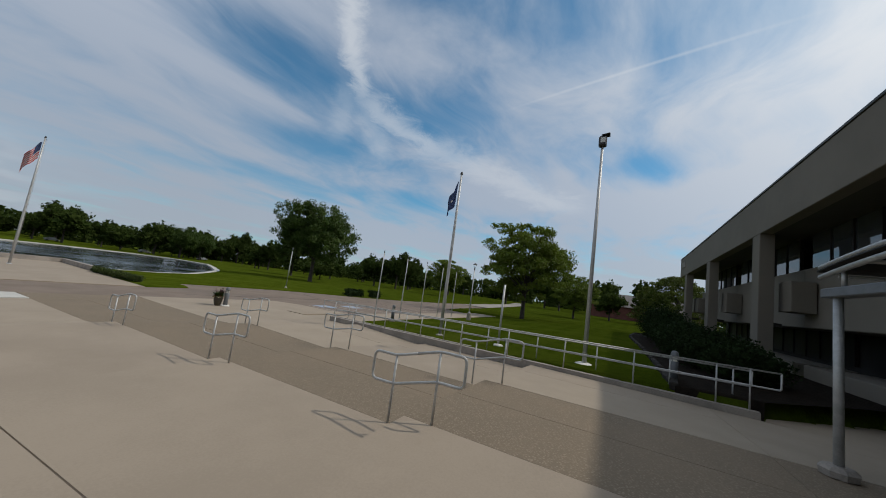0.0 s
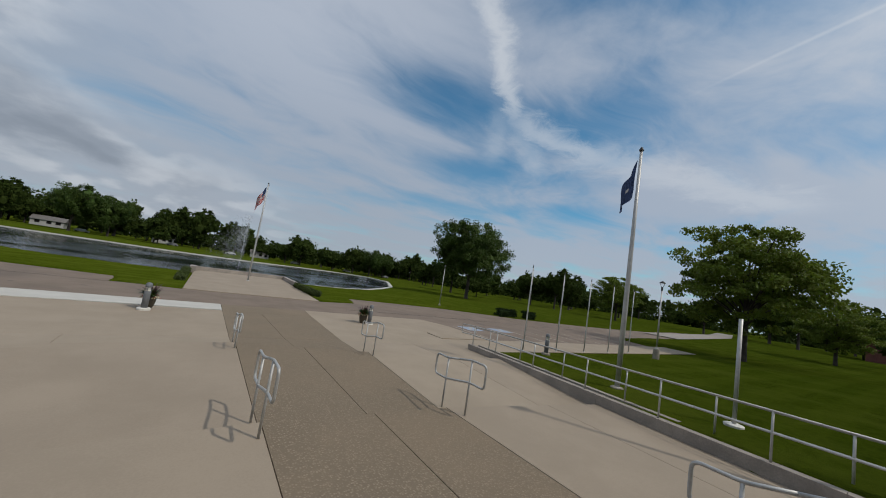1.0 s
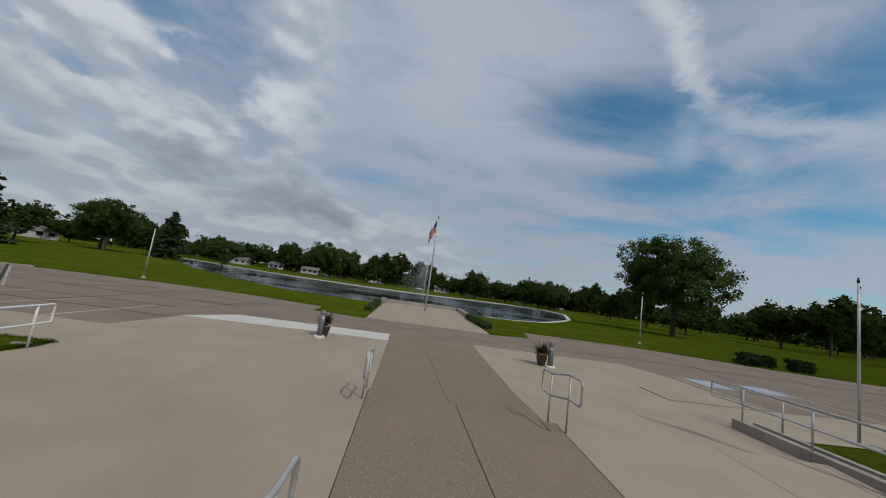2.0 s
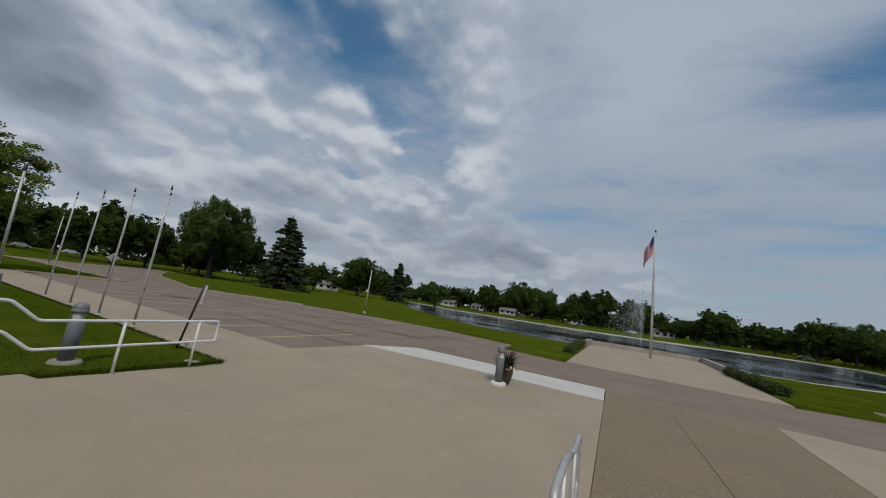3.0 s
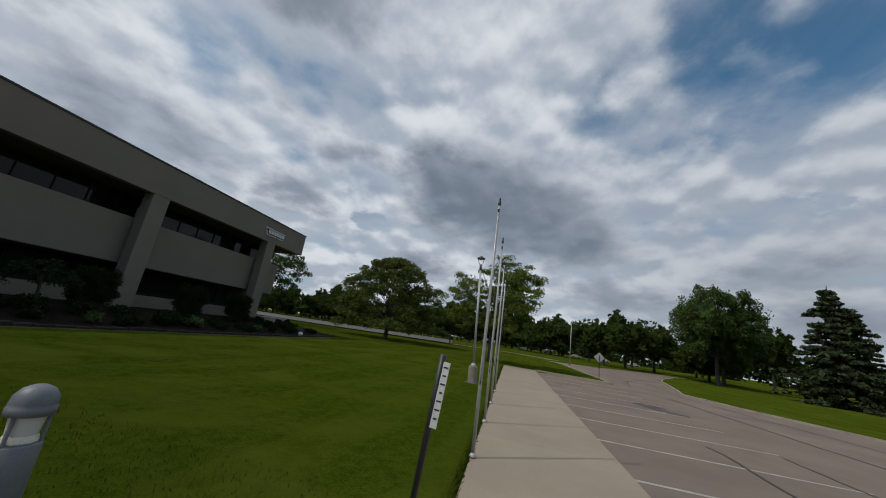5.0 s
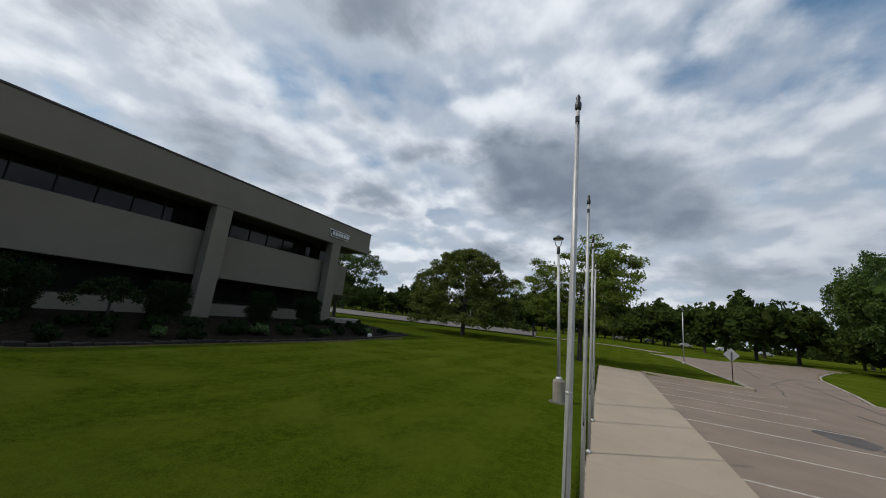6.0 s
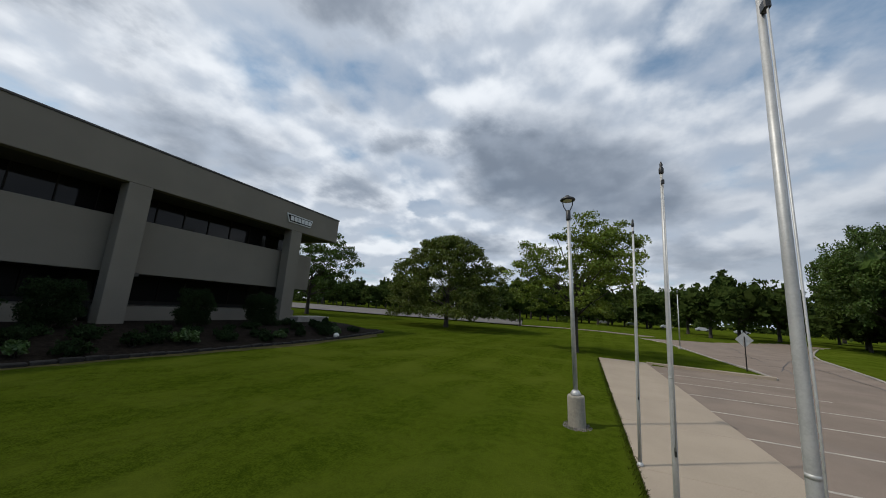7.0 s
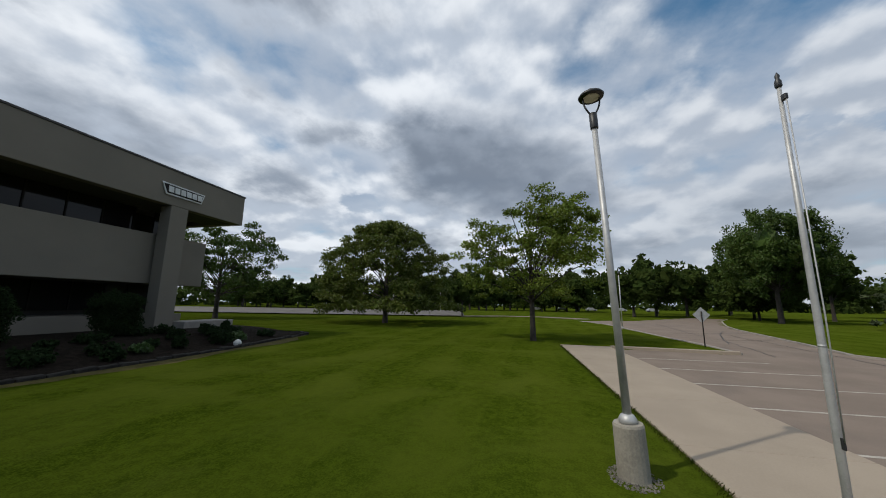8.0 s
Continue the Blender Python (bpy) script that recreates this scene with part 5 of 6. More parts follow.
def leaf_cards(centres, radii, per, size, rng, squash=0.75, shell=0.12):
    """Many small bent leaf sprays round each centre."""
    c = np.repeat(np.array(centres, float), per, 0)
    r = np.repeat(np.array(radii, float), per)
    n = len(c)
    d = rng.normal(size=(n, 3))
    d /= np.linalg.norm(d, axis=1)[:, None]
    c = c + d * (r * rng.uniform(shell, 1.0, n) ** 0.7)[:, None] * (1, 1, squash)
    a = rng.normal(size=(n, 3))
    a /= np.linalg.norm(a, axis=1)[:, None]
    b = np.cross(a, rng.normal(size=(n, 3)))
    b /= np.linalg.norm(b, axis=1)[:, None]
    s = (size * rng.uniform(0.6, 1.25, n))[:, None]
    quad = np.stack([c - a * s, c + b * s * 0.55, c + a * s, c - b * s * 0.55], 1).reshape(-1, 3)
    faces = np.arange(4 * n).reshape(-1, 4)
    return quad.tolist(), faces.tolist()


def tree_parts(seed, height, bare, rx, rz, clumps, per, leaf, squash=0.7, clump=0.26, lean=0.0, trunk=0.22, shape="round", material="leaf", lobed=9, dense=0.0, limbs=26):
    """Meshes of a broadleaf tree: tapered trunk with limbs, and a crown of leaf sprays in uneven clumps."""
    rng = np.random.default_rng(seed)
    mid = height - rz
    centres, radii = [], []
    lobes = [(np.array([0, 0, mid]), 0.80 if lobed else 0.96)]
    for k in range(lobed):
        a, up = 2.4 * k + rng.uniform(-0.5, 0.5), rng.uniform(-0.55, 0.75)
        out = 0.62 * math.sqrt(max(0.1, 1 - up * up))
        lobes.append((np.array([rx * out * math.cos(a), rx * out * math.sin(a), mid + rz * 0.62 * up]), rng.uniform(0.36, 0.52)))
    share = np.cumsum([f * f for _, f in lobes])
    while len(centres) < clumps:
        d = rng.normal(size=3)
        d /= np.linalg.norm(d)
        q = rng.uniform(0.3, 1.0) ** 0.5
        if shape == "umbrella":
            # a broad dome, full at the shoulders and open beneath
            up, a = rng.uniform(0, 1) ** 1.05, rng.uniform(0, 2 * math.pi)
            wide = rx * (1 - up ** 2.6) ** 0.55 * (1 + 0.07 * math.sin(3 * a + 1.0) + 0.05 * math.sin(7 * a))
            q = rng.uniform(0.1, 1.0) ** (0.5 if up > 0.45 else 0.42)
            p = np.array([wide * q * math.cos(a), wide * q * math.sin(a), bare + (height - bare) * (up * 0.96 - 0.10 * q * (1 - up))])
            centres.append(p)
            radii.append(rx * clump * rng.uniform(0.6, 1.15))
            continue
        middle, f = lobes[int(np.searchsorted(share, rng.uniform(0, share[-1])))]
        p = middle + d * q * f * np.array([rx, rx, rz]) * (1 + 0.07 * rng.normal())
        if p[2] < bare:
            continue
        centres.append(p)
        radii.append(rx * clump * rng.uniform(0.55, 1.2))
    bm = bmesh.new()
    top = mid + rz * 0.45
    sway = rng.normal(size=2) * 0.12
    spine = [Vector((sway[0] * t * t + lean * t, sway[1] * t * t, -0.25 + (top + 0.25) * t)) for t in (0, 0.04, 0.15, 0.35, 0.55, 0.75, 1.0)]
    tube(spine, [trunk * 1.7, trunk * 1.2, trunk, trunk * 0.88, trunk * 0.7, trunk * 0.42, trunk * 0.12], 10, bm)
    for k in range(0, clumps, max(1, clumps // limbs)):
        end = Vector(centres[k])
        f = min(0.92, max(0.32, (bare * 0.8 + (end.z - bare) * 0.45) / top))
        start = Vector(np.array([[np.interp(f, (0, 0.04, 0.15, 0.35, 0.55, 0.75, 1.0), [p[i] for p in spine]) for i in range(3)]])[0])
        bend = start.lerp(end, 0.5) + Vector((0, 0, 0.10 * (end - start).length))
        tube([start, start.lerp(bend, 0.6), bend.lerp(end, 0.35), end], [trunk * 0.42 * (1.15 - f), trunk * 0.30 * (1.15 - f), trunk * 0.18, 0.015], 6, bm, cap=False)
    wood = bpy.data.meshes.new("trunk")
    bm.to_mesh(wood)
    bm.free()
    wood.shade_smooth()
    wood.materials.append(M["bark"])
    verts, faces = leaf_cards(centres, radii, per, leaf, rng, squash)
    if dense:
        for middle, f in lobes:
            lump = bmesh.new()
            bmesh.ops.create_icosphere(lump, subdivisions=2, radius=1.0)
            base = len(verts)
            for v in lump.verts:
                q = v.co * (dense * f * rng.uniform(0.55, 1.05))
                verts.append((middle[0] + q.x * rx, middle[1] + q.y * rx, max(bare * 0.7, middle[2] + q.z * rz)))
            faces += [tuple(base + v.index for v in face.verts) for face in lump.faces]
            lump.free()
    crown = sheet("crown", verts, faces, M[material])
    return wood, crown


def spruce_parts(seed, height, r):
    rng = np.random.default_rng(seed)
    bm = bmesh.new()
    tube([(0, 0, -0.2), (0, 0, height * 0.5), (0, 0, height)], [r * 0.07, r * 0.05, 0.02], 8, bm)
    centres, radii = [], []
    z = height * 0.06
    while z < height * 0.97:
        out = r * (1 - z / height) ** 0.85 * rng.uniform(0.78, 1.15)
        for k in range(8):
            a = rng.uniform(0, 6.283)
            L = out * rng.uniform(0.6, 1.15)
            tube([(0, 0, z), (L * math.cos(a), L * math.sin(a), z - 0.12 * L)], [0.03, 0.008], 4, bm, cap=False)
            for t in (0.35, 0.6, 0.82, 1.0):
                centres.append((L * t * math.cos(a), L * t * math.sin(a), z - 0.14 * L * t))
                radii.append(0.30 * r / 3 * (1.15 - 0.5 * t))
        z += height * 0.046
    wood = bpy.data.meshes.new("trunk")
    bm.to_mesh(wood)
    bm.free()
    wood.materials.append(M["bark"])
    verts, faces = leaf_cards(centres, radii, 30, 0.15 * r / 3, rng, 0.40)
    return wood, sheet("crown", verts, faces, M["needle"])


def plant(name, meshes, label, category, x, y, size=1.0, turn=0.0, group="", z=None, tall=1.0):
    t = thing(name, label, category, group, at=(x, y, lawn(x, y) if z is None else z))
    t.scale = (size, size, size * tall)
    t.rotation_euler = (0, 0, radians(turn))
    for mesh, kind in zip(meshes, ("trunk", "crown")):
        hang(kind, mesh, None, t)
    return t


MAPLE = tree_parts(11, 12.5, 1.5, 5.6, 5.6, 420, 92, 0.135, 0.85, 0.15, trunk=0.24, lobed=14, dense=0.46)
OAK = tree_parts(23, 11.0, 1.2, 4.8, 5.0, 300, 72, 0.165, 0.8, 0.17, trunk=0.24, lobed=11, dense=0.46)
LOCUST = tree_parts(31, 8.8, 1.2, 3.7, 4.0, 230, 105, 0.085, 0.45, 0.17, trunk=0.14, material="locust", lobed=10)
LOCUST_B = tree_parts(37, 9.2, 1.3, 4.4, 4.1, 300, 122, 0.11, 0.5, 0.17, trunk=0.19, material="locust", lobed=10)
SPREAD = tree_parts(43, 10.0, 1.9, 6.8, 6.2, 480, 115, 0.125, 0.55, 0.12, trunk=0.24, shape="umbrella", material="olive", lobed=0)
THIN = tree_parts(47, 10.5, 2.0, 5.8, 5.2, 190, 84, 0.14, 0.6, 0.15, trunk=0.22, lobed=9)
SPRUCE = spruce_parts(5, 10.0, 4.1)
FAR_A = tree_parts(51, 11.0, 1.7, 5.4, 5.2, 110, 16, 0.46, 0.85, 0.20, trunk=0.25, material="farleaf", dense=0.66, limbs=9)
FAR_B = tree_parts(57, 13.0, 1.9, 4.6, 6.2, 110, 16, 0.46, 0.85, 0.20, trunk=0.25, material="farleaf", dense=0.66, limbs=9)
FAR_C = tree_parts(63, 8.0, 1.4, 6.2, 3.9, 110, 16, 0.44, 0.85, 0.18, trunk=0.2, material="farleaf", dense=0.66, limbs=9)

plant("maple_tree", MAPLE, "large round dark green maple on the lawn", "tree", 49.5, 56.4, 1.66, 20, tall=1.06)
plant("locust_tree", LOCUST_B, "airy spreading locust tree on the lawn", "tree", 39.0, 3.3, 1.40, 80, tall=1.12)
plant("locust_tree", LOCUST, "airy light green locust tree at the lawn's end", "tree", -41.4, 5.8, 1.27, 10, tall=0.95)
plant("locust_tree", LOCUST_B, "airy round locust tree far across the lawn", "tree", 92.0, 42.0, 1.5, 40)
plant("locust_tree", LOCUST_B, "small airy locust tree on the lawn", "tree", 72.0, 0.5, 1.1, 190)
plant("spreading_tree", SPREAD, "broad light green spreading tree on the lawn", "tree", -55.7, -10.1, 1.22, 0, tall=0.99)
plant("thin_tree", THIN, "thin-leaved dark tree beyond the building's end", "tree", -56.5, -34.5, 1.3, 120)
plant("maple_tree", MAPLE, "large dark green maple beyond the drive", "tree", -78.0, 43.0, 1.28, 200, tall=1.24)
plant("maple_tree", OAK, "dense dark green tree beyond the drive", "tree", -84.0, 47.0, 1.25, 100)
plant("spruce_tree", SPRUCE, "dark green spruce on the lawn", "tree", -62.0, 48.3, 1.55, 0)
plant("spruce_tree", SPRUCE, "shorter dark green spruce close beside another", "tree", -60.9, 49.7, 1.24, 140)

plant("spreading_tree", SPREAD, "broad tree beyond the building's east end", "tree", 92.0, -20.0, 1.3, 60)
plant("spruce_tree", SPRUCE, "tall dull brown-green conifer by the pond", "tree", -68.0, 99.0, 1.4, 60)
plant("maple_tree", OAK, "round green tree beyond the car park", "tree", -80.0, 93.0, 1.35, 150)
plant("maple_tree", OAK, "round green tree near the pond's west bay", "tree", -60.0, 113.0, 1.05, 250)
plant("maple_tree", OAK, "tall dark tree on the far shore", "tree", -44.0, 172.0, 1.6, 10, tall=1.1)
plant("maple_tree", OAK, "tall dark tree on the far shore", "tree", -34.0, 174.0, 1.35, 210, tall=1.15)
plant("maple_tree", OAK, "broad dark round tree at the pond's east end", "tree", 71.0, 166.0, 1.45, 30)
plant("maple_tree", OAK, "broad dark round tree at the pond's east end", "tree", 82.0, 172.0, 1.3, 130)


def far_trees():
    rng = random.Random(12)
    kinds = (FAR_A, FAR_B, FAR_C)
    label = "dark green broadleaf tree in the distant park"
    spots = []
    # north shore, in uneven clusters
    for k in range(112):
        x = -160 + 350 * k / 111 + rng.uniform(-4, 4)
        near = rng.random() < 0.25
        spots.append((x, rng.uniform(168, 180) if near else rng.uniform(190, 232), rng.choice((0.45, 0.6, 0.7, 0.8, 0.95, 1.15)) * (0.95 if near else 1.12)))
    # north-east park
    for k in range(20):
        spots.append((rng.uniform(60, 200), rng.uniform(60, 150), rng.uniform(0.7, 1.0)))
    for x, y, s in ((91, 71, 0.85), (126, 58, 0.9), (84, 186, 1.2), (120, 30, 0.8), (130, 12, 0.9), (150, 2, 0.9), (96, -6, 0.6), (112, 70, 0.8), (72, 78, 0.7)):
        spots.append((x, y, s))
    # west park
    for x, y, s in ((-98, 29.5, 0.85), (-104, 36, 0.9), (-90, 47.5, 0.8), (-108, 44, 0.95), (-92, 60, 0.8), (-99, 52, 0.9), (-116, 30, 0.9), (-78.5, -4.6, 0.5), (-122, 60, 1.0), (-76, 70, 0.6),
                    (-74, 87, 0.75), (-118, 90, 1.0), (-128, 45, 1.0), (-140, 70, 1.1), (-110, 118, 0.9), (-92, 128, 0.9)):
        spots.append((x, y, s))
    for k in range(56):
        spots.append((-rng.uniform(134, 165), -120 + 150 * k / 55, rng.uniform(0.75, 1.1)))
    for k in range(16):
        spots.append((rng.uniform(130, 190), -90 + 110 * k / 15, rng.uniform(0.8, 1.1)))
    for i, (x, y, s) in enumerate(spots):
        if pond_distance(x, y) > -2:
            continue
        plant("park_tree", kinds[i % 3], label, "tree", x, y, s * 1.3, rng.uniform(0, 360), "distant park trees")


far_trees()


def far_woods():
    """The wooded skyline all round."""
    rng = np.random.default_rng(8)
    centres, radii = [], []
    for k in range(620):
        a = 2 * math.pi * k / 620 + rng.uniform(-0.006, 0.006)
        d = rng.uniform(235, 300)
        h = rng.uniform(7.5, 14)
        for _ in range(3):
            centres.append((d * math.cos(a) + rng.normal() * 3, d * math.sin(a) * 1.0 + 20 + rng.normal() * 3, rng.uniform(1.0, h)))
            radii.append(rng.uniform(3.2, 5.5))
    verts, faces = leaf_cards(centres, radii, 38, 1.55, rng, 0.9)
    tagged(hang("far_woods", sheet("far_woods", verts, faces, M["farleaf"])), "belt of dark green woods on the horizon", "woods", kind="stuff")


far_woods()


def shrub(name, x, y, z, rx, rz, label, seed, material="shrub", per=34, n=70, leaf=0.045, category="shrub", group="", block=1.0):
    rng = np.random.default_rng(seed)
    centres, radii = [], []
    for _ in range(n):
        d = rng.normal(size=3)
        d /= np.linalg.norm(d)
        d = np.sign(d) * np.abs(d) ** block
        q = rng.uniform(0.45, 0.9)
        centres.append((d[0] * rx * q, d[1] * rx * q, rz + d[2] * rz * q))
        radii.append(rx * 0.3)
    t = thing(name, label, category, group, at=(x, y, z))
    verts, faces = leaf_cards(centres, radii, per, leaf, rng, 0.9, 0.3)
    hang("foliage", sheet("foliage", verts, faces, M[material]), None, t)
    stems = bmesh.new()
    for k in range(5):
        a = 1.26 * k
        tube([(0.06 * math.cos(a), 0.06 * math.sin(a), -0.1), (rx * 0.4 * math.cos(a), rx * 0.4 * math.sin(a), rz)], [0.02, 0.008], 5, stems)
    part("stems", stems, M["bark"], t)
    return t


def hedge_box(name, x0, x1, y0, y1, z0, h, label, seed, per=44, material="shrub"):
    """A clipped hedge: leaf sprays filling a soft box round a woody core."""
    rng = np.random.default_rng(seed)
    n = max(20, int((x1 - x0) * (y1 - y0) * 40))
    c = rng.uniform((x0 + 0.1, y0 + 0.1, z0 + 0.1), (x1 - 0.1, y1 - 0.1, z0 + h - 0.08), (n, 3))
    t = thing(name, label, "hedge")
    verts, faces = leaf_cards(c, np.full(n, 0.2), per, 0.06, rng, 0.9, 0.3)
    hang("foliage", sheet("foliage", verts, faces, M[material]), None, t)
    part("core", box(x0 + 0.22, x1 - 0.22, y0 + 0.22, y1 - 0.22, z0 - 0.1, z0 + h - 0.25, 0.05), M["shrub"], t)


hedge_box("hedge", -4.3, -3.6, 26.0, 38.6, -0.04, 0.44, "low clipped green hedge beside the quay", 3, 44, "clipped")
hedge_box("hedge", 5.3, 6.1, 24.0, 32.3, 0.0, 0.5, "low clipped green hedge beside the quay", 4, 44, "clipped")
hedge_box("hedge", 27.4, 30.6, 23.2, 24.4, 0.0, 1.0, "clipped block hedge on the lawn", 5)
hedge_box("hedge", 31.6, 33.6, 22.6, 23.8, 0.0, 1.0, "clipped block hedge on the lawn", 6)


def mound(x, y):
    """The mulch heaped up from the edging to the building."""
    wide = 0.58 * smooth01(-8.6, -12.3, y) * smooth01(-40.5, -37.5, x)
    level = lawn(x, y) if x < 0 or x > 9 else 0.03 + 0.045 * min(6.0 - y, 20.0)
    return level + 0.05 + (wide if x < 0 else 0.0)


def build_bed(name, front, back, label):
    """A mulched bed between a front edge and a line along the building."""
    bed = thing(name, label, "flower bed", kind="structure")
    verts, faces = [], []
    n = 10
    for (x, y), bx in zip(front, back):
        verts.append((x, y, lawn(x, y) - 0.25))
        for k in range(n + 1):
            px, py = x + (bx - x) * k / n, y + (-15.35 - y) * k / n
            verts.append((px, py, mound(px, py)))
    w = n + 2
    for i in range(len(front) - 1):
        faces += [(i * w + k, (i + 1) * w + k, (i + 1) * w + k + 1, i * w + k + 1) for k in range(w - 1)]
    hang("mulch", sheet("mulch", verts, faces, M["mulch"], True), None, bed)
    return bed


BED_W = [(-12.0, -8.6), (-14.5, -8.45), (-17.0, -8.3), (-20.5, -8.2), (-25.0, -8.05), (-28.5, -7.95), (-32.5, -8.2), (-36.0, -8.75), (-39.5, -9.25), (-40.3, -10.3), (-40.0, -11.6), (-38.4, -13.3)]
bed_west = build_bed("bed_west", BED_W, [max(x, -37.6) for x, y in BED_W], "dark mulched shrub bed along the building")


def worn_strip(outline, label):
    """A strip of dry, thin grass and soil before an edge."""
    rng = random.Random(31)
    fine_line = [(a[0] + (b[0] - a[0]) * t / 8, a[1] + (b[1] - a[1]) * t / 8) for a, b in zip(outline, outline[1:]) for t in range(8)]
    verts, faces, wide = [], [], 0.7
    for k, (x, y) in enumerate(fine_line):
        wide = min(1.15, max(0.3, wide + rng.uniform(-0.16, 0.16))) * (1.0 if k < len(fine_line) - 6 else 0.7)
        for px, py, lift in ((x, y - 0.05, 0.012), (x, y + wide * 0.6, 0.012), (x, y + wide, 0.002)):
            verts.append((px, py, lawn(px, py) + lift))
    faces = [(3 * k + j, 3 * k + 3 + j, 3 * k + 4 + j, 3 * k + 1 + j) for k in range(len(fine_line) - 1) for j in range(2)]
    tagged(hang("worn_strip", sheet("worn_strip", verts, faces, M["dry"], True)), label, "grass", kind="structure")


worn_strip(BED_W[:9], "strip of dry brown grass before the flower bed")
BED_E = [(6.22, -11.45), (6.42, -9.5), (9.2, -9.45), (11.5, -9.45), (15.0, -9.4), (20.0, -9.3), (25.0, -9.1), (29.2, -9.0), (33.0, -9.3), (35.5, -9.6), (37.0, -13.4)]
bed_east = build_bed("bed_east", BED_E, [8.95, 9.3, *(x for x, y in BED_E[2:])], "dark mulched shrub bed along the building")


def edge_stones(outline, bed, seed):
    rng = random.Random(seed)
    bm = box(-0.26, 0.26, -0.09, 0.09, -0.12, 0.10, 0.025)
    mesh = bpy.data.meshes.new("edging_stone")
    bm.to_mesh(mesh)
    bm.free()
    mesh.materials.append(M["edging"])
    for a, b in zip(outline, outline[1:]):
        L = math.dist(a, b)
        n = max(1, round(L / 0.55))
        for k in range(n):
            t = (k + 0.5) / n
            x, y = a[0] + (b[0] - a[0]) * t, a[1] + (b[1] - a[1]) * t
            ob = hang("edging_stone", mesh, None, bed)
            ob.location = (x, y, lawn(x, y) + rng.uniform(0.0, 0.05))
            ob.rotation_euler = (rng.uniform(-0.08, 0.08), rng.uniform(-0.08, 0.08), math.atan2(b[1] - a[1], b[0] - a[0]) + rng.uniform(-0.12, 0.12))
            ob.scale = (L / n / 0.55, rng.uniform(0.85, 1.3), rng.uniform(0.8, 1.2))


edge_stones(BED_W, bed_west, 1)
edge_stones(BED_E[1:], bed_east, 2)


def clipped(x, y, r, h, seed):
    z = mound(x, y)
    return shrub("clipped_shrub", x, y, z, r, h / 2, "tall clipped dark green shrub by the building", seed, per=105, n=170, leaf=0.045, group="clipped shrubs", block=0.62)


for i, (x, y, r, h) in enumerate(((-20.9, -12.4, 0.85, 2.0), (-26.0, -12.2, 0.82, 2.0), (-30.0, -12.4, 0.85, 1.95), (-15.6, -12.0, 1.0, 2.2), (-12.8, -11.8, 1.0, 2.1))):
    clipped(x, y, r, h, 20 + i)
for i, (x, y, r, h) in enumerate(((9.9, -11.9, 1.3, 1.35), (12.0, -11.6, 1.5, 1.6), (14.2, -11.4, 1.6, 1.75), (16.9, -11.3, 1.6, 1.8), (19.5, -11.4, 1.5, 1.9), (22.2, -11.4, 1.6, 2.2), (25.0, -11.3, 1.6, 2.9), (28.4, -11.2, 1.7, 3.2), (32.0, -11.2, 1.7, 2.4))):
    shrub("spreading_shrub", x, y, lawn(x, y), r, h / 2, "broad dark green shrub by the building", 40 + i, per=62, n=110, leaf=0.066, group="spreading shrubs")
rng = random.Random(77)
for i in range(40):
    x, y = -14.0 - 0.56 * i + rng.uniform(-0.4, 0.4), (-9.3, -10.2, -11.1)[i % 3] - (0.4 if i > 28 else 0) + rng.uniform(-0.4, 0.4)
    shrub("low_plant", x, y, mound(x, y), rng.uniform(0.30, 0.62), rng.uniform(0.13, 0.28), "low green plant in the mulch bed", 60 + i, "hosta" if i % 9 == 0 else "shrub", 24, 26, 0.07, "plant", "low bed plants")


def weeping_tree(x, y):
    t = thing("weeping_tree", "small weeping ornamental tree in the bed", "tree", at=(x, y, mound(x, y)))
    part("trunk", tube([(0, 0, -0.1), (0.05, 0, 0.8), (0.16, 0.05, 1.5)], [0.07, 0.05, 0.04], 8), M["bark"], t, smooth=True)
    r = np.random.default_rng(5)
    cs = [(0.16 + 1.25 * q * math.cos(a), 1.25 * q * math.sin(a), 1.75 - 0.75 * q * q + r.normal() * 0.08) for a, q in zip(r.uniform(0, 6.28, 90), r.uniform(0.1, 1, 90))]
    verts, faces = leaf_cards(cs, np.full(90, 0.26), 40, 0.06, r, 0.6, 0.2)
    hang("crown", sheet("crown", verts, faces, M["shrub"]), None, t)


weeping_tree(-18.1, -10.7)

stone = tagged(part("white_stone", lathe([(0.1, 0), (0.17, 0.06), (0.19, 0.16), (0.12, 0.27), (0.02, 0.30)], 9), M["cap"]), "pale lump of rock at the edge of the bed", "rock")
stone.location = (-32.7, -8.5, mound(-32.7, -8.5))

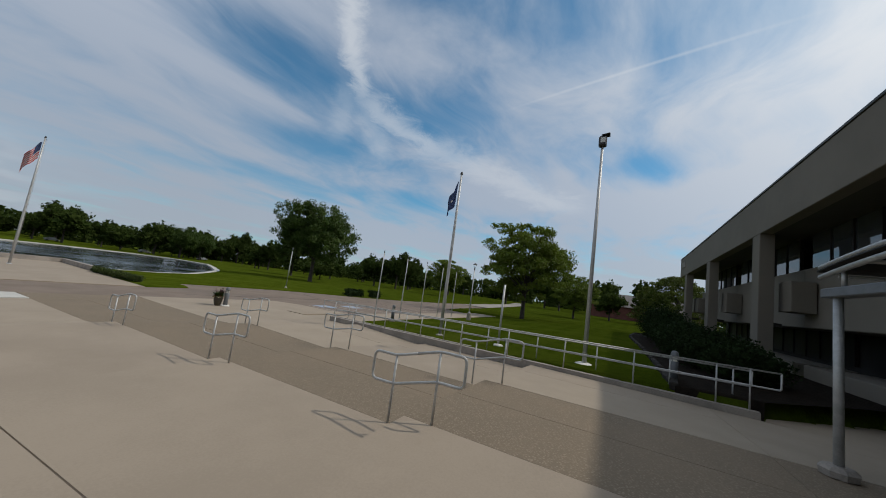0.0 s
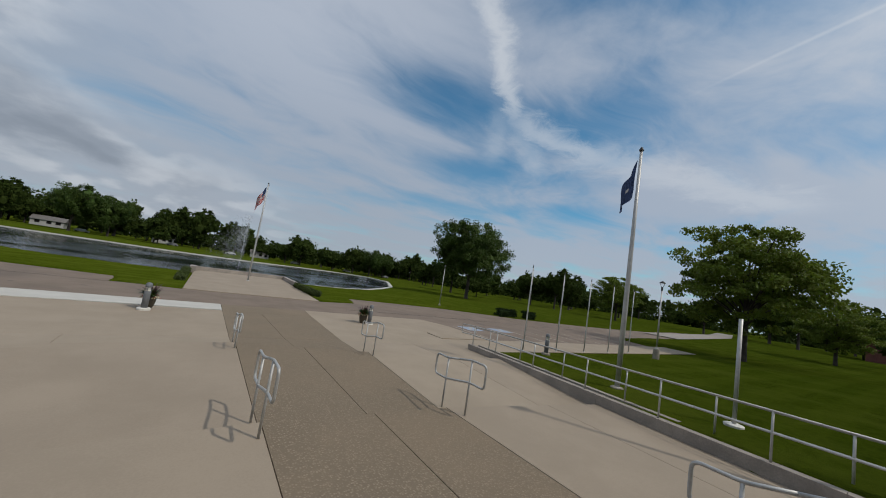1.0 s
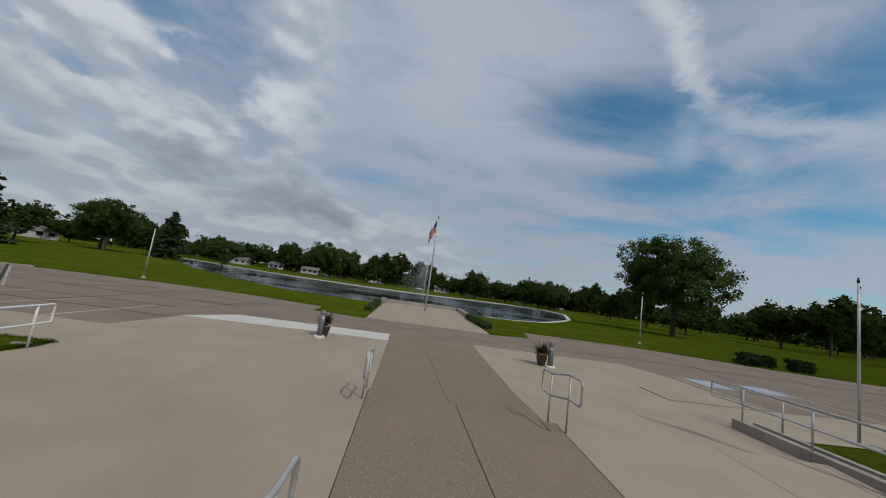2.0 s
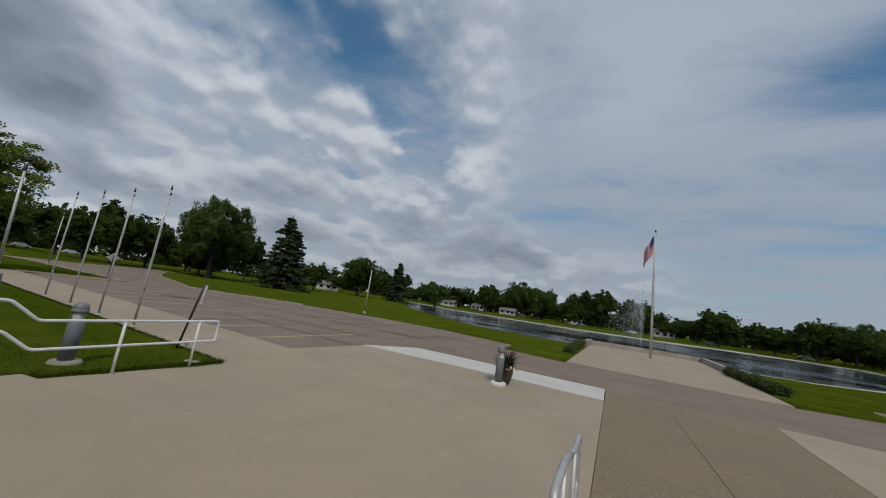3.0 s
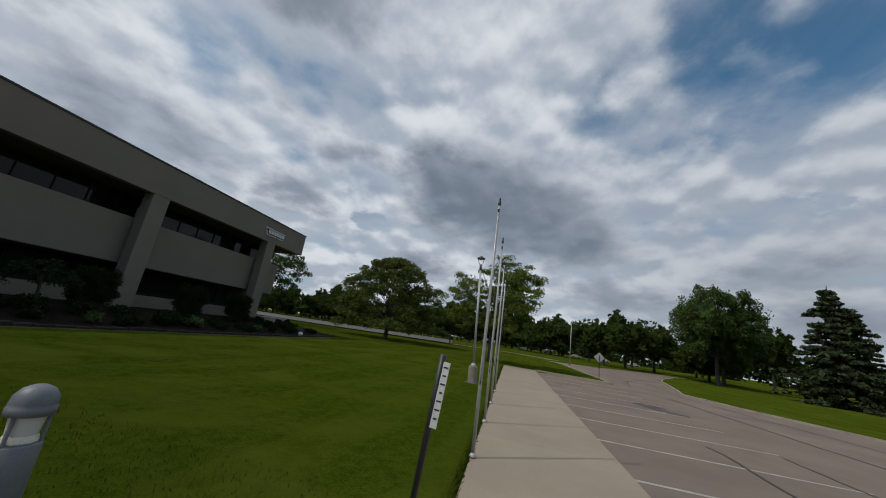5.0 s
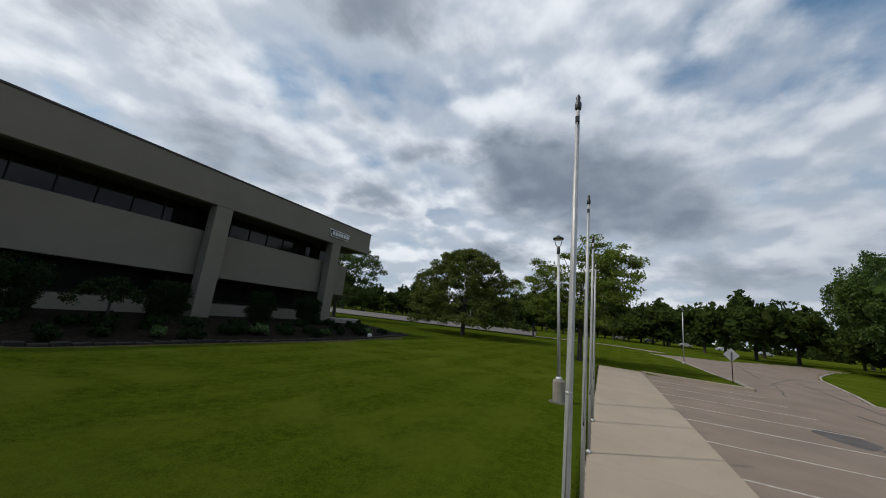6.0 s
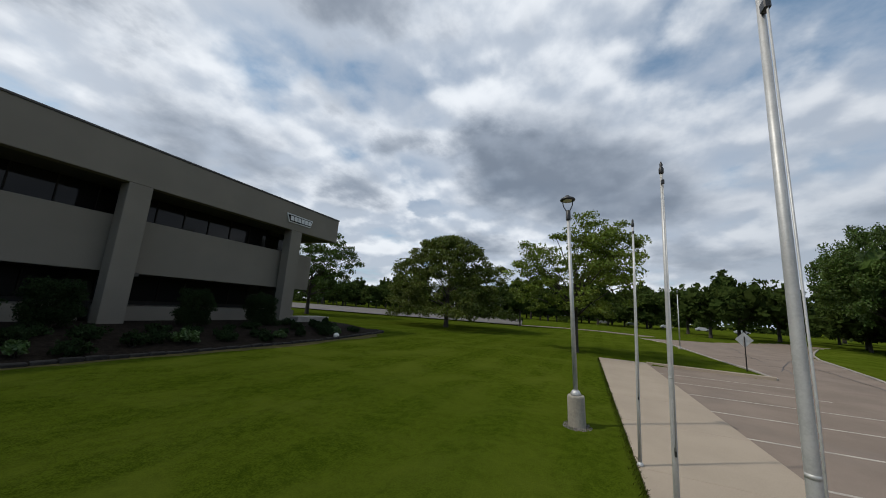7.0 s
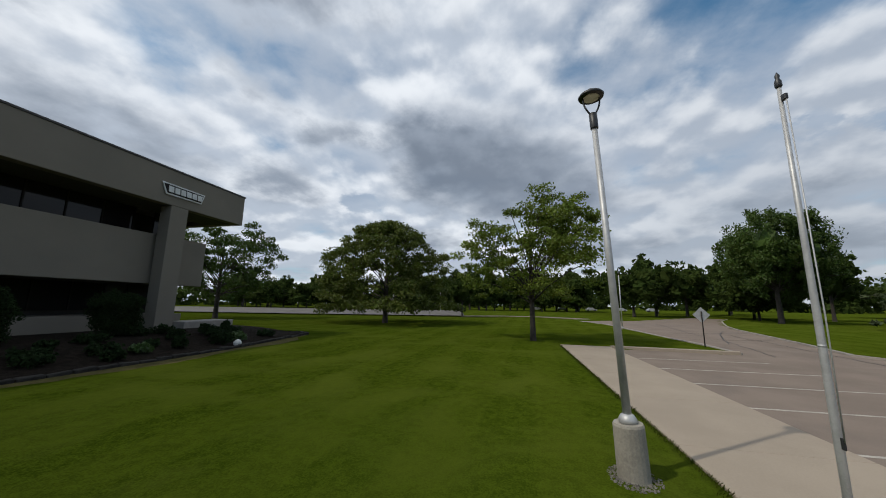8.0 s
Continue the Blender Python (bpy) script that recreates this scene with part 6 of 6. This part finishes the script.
def grass_blades():
    """Longer blades along the paving and standing tufts on the near lawn."""
    rng = np.random.default_rng(15)
    spots = []
    for y, k in ((y, k) for y in np.arange(-4.8, 7.2, 0.02) for k in range(9)):
        spots.append((plaza_left(y) - 0.02 - abs(rng.normal()) * 0.10, y + rng.uniform(-0.01, 0.01), rng.uniform(0.025, 0.075), 1.0, 0.0))
    for x, k in ((x, k) for x in np.arange(-39.0, -9.4, 0.03) for k in range(5)):
        spots.append((x + rng.uniform(-0.02, 0.02), 7.215 - abs(rng.normal()) * 0.06, rng.uniform(0.035, 0.075), 0.0, 1.0))
    for _ in range(9000):
        spots.append((plaza_left(5) - 0.1 - 3.0 * rng.uniform(0, 1) ** 2.2, rng.uniform(0.0, 7.1), rng.uniform(0.02, 0.05), 0.0, 0.0))
    p = np.array(spots)
    z = np.array([lawn(x, y) for x, y in p[:, :2]])
    z[(p[:, 1] > 7.15) | (p[:, 3] > 0)] = np.maximum(z[(p[:, 1] > 7.15) | (p[:, 3] > 0)], 0.03)
    n = len(p)
    a = rng.uniform(0, 6.283, n)
    lean = rng.uniform(0.15, 0.7, n) * p[:, 2]
    side = np.stack([np.cos(a), np.sin(a), np.zeros(n)], 1) * 0.0045 * (1 + 6 * p[:, 2])[:, None]
    tip = np.stack([np.cos(a + 1.57) * lean + p[:, 3] * p[:, 2] * 0.5, np.sin(a + 1.57) * lean + p[:, 4] * p[:, 2] * 0.5, p[:, 2]], 1)
    base = np.stack([p[:, 0], p[:, 1], z - 0.01], 1)
    verts = np.stack([base - side, base + side, base + tip * (0.6, 0.6, 0.75) + side * 0.7, base + tip], 1).reshape(-1, 3)
    k = np.arange(n)[:, None] * 4
    faces = np.concatenate([k + [0, 1, 2], k + [0, 2, 3]]).tolist()
    tagged(hang("grass_blades", sheet("grass_blades", verts.tolist(), faces, M["blade"])), "fine green grass blades along the paving and on the lawn", "grass", kind="stuff")


grass_blades()

# ---- far buildings, roads and cars ----


def road(name, points, width, label, material="asphalt"):
    bm = bmesh.new()
    pts = [Vector((x, y, 0)) for x, y in points]
    rows = []
    for i, p in enumerate(pts):
        ahead = (pts[min(i + 1, len(pts) - 1)] - pts[max(i - 1, 0)]).normalized()
        side = Vector((-ahead.y, ahead.x, 0)) * width / 2
        z = max(lawn(p.x, p.y), lawn(*(p + side).xy), lawn(*(p - side).xy)) + 0.05
        rows.append([bm.verts.new((*(p + side).xy, z)), bm.verts.new((*(p - side).xy, z))])
    for a, b in zip(rows, rows[1:]):
        bm.faces.new((a[0], a[1], b[1], b[0]))
    tagged(part(name, bm, M[material]), label, "road", kind="structure")


def fine(points, d=4.0):
    out = []
    for a, b in zip(points, points[1:]):
        n = max(1, round(math.dist(a, b) / d))
        out += [(a[0] + (b[0] - a[0]) * k / n, a[1] + (b[1] - a[1]) * k / n) for k in range(n)]
    return out + [points[-1]]


road("road_west", fine([(-64, 21.0), (-72, 19.6), (-80, 15.5), (-86, 9.0), (-86.5, 2.0), (-82, -6.0), (-80, -10.0)]), 3.6, "narrow worn asphalt drive through the lawn")
road("road_east", fine([(58, 17.6), (80, 20.5), (120, 26.0), (180, 40)]), 5.0, "pale narrow asphalt drive through the lawn", "kerb")
road("far_lot_west", fine([(-98, -120), (-103, -40), (-108, -9)]), 58.0, "wide grey asphalt car park beyond the lawn", "old_asphalt")


def far_house(x, y, w, d, h, turn, wall, label, group="distant houses"):
    house = thing("house", label, "house", group, at=(x, y, lawn(x, y)))
    house.rotation_euler = (0, 0, radians(turn))
    part("wall", box(-w / 2, w / 2, -d / 2, d / 2, -0.3, h), M[wall], house)
    bm = bmesh.new()
    a = [bm.verts.new((sx * (w / 2 + 0.4), sy, z)) for sx in (-1, 1) for sy, z in ((-d / 2 - 0.4, h), (0, h + d * 0.25), (d / 2 + 0.4, h))]
    bm.faces.new((a[0], a[1], a[2])), bm.faces.new((a[3], a[4], a[5]))
    bm.faces.new((a[0], a[1], a[4], a[3])), bm.faces.new((a[1], a[2], a[5], a[4])), bm.faces.new((a[0], a[2], a[5], a[3]))
    part("roof", bm, M["roofing"], house)
    for k in (-0.3, 0.05, 0.33):
        part("window", box(k * w - 0.7, k * w + 0.7, -d / 2 - 0.03, -d / 2 - 0.003, 1.0, 2.1), M["glass"], house)


for x, y, w, turn in ((-92, 190, 11, 8), (-55, 196, 9, 4), (-118, 116, 9, 50), (-124, 124, 8, 140), (22, 206, 9, -3), (-20, 204, 8, 6), (-74, 199, 8, -4)):
    far_house(x, y, w, 7, 2.3, turn, "siding", "low white-sided house far across the park")
far_house(146, -16, 34, 20, 4.6, 90, "brickred", "long low red brick building beyond the lawn")


def far_car(x, y, turn, group="parked cars far off"):
    car = thing("car", "small parked car far across the park", "car", group, at=(x, y, lawn(x, y)))
    car.rotation_euler = (0, 0, radians(turn))
    bm = bmesh.new()
    side = [(-2.1, 0.3), (2.1, 0.3), (2.15, 0.75), (1.2, 0.9), (0.7, 1.4), (-1.0, 1.42), (-1.7, 0.95), (-2.15, 0.85)]
    a = [bm.verts.new((x0, -0.85, z0)) for x0, z0 in side]
    b = [bm.verts.new((x0, 0.85, z0)) for x0, z0 in side]
    bm.faces.new(a), bm.faces.new(b)
    for k in range(8):
        bm.faces.new((a[k], a[(k + 1) % 8], b[(k + 1) % 8], b[k]))
    part("body", bm, M["carpaint"], car)
    for wx in (-1.35, 1.35):
        for wy in (-0.87, 0.87):
            part("wheel", tube([(wx, wy - 0.09, 0.32), (wx, wy + 0.09, 0.32)], 0.32, 12), M["rubber"], car)


rng = random.Random(21)
for k in range(9):
    far_car(-120 + 26 * k + rng.uniform(-3, 3), 182 + rng.uniform(-2, 4), rng.choice((0, 180)) + rng.uniform(-6, 6))
for k in range(5):
    far_car(-172 + rng.uniform(-2, 2), 14 + 11 * k + rng.uniform(-1, 1), 90)
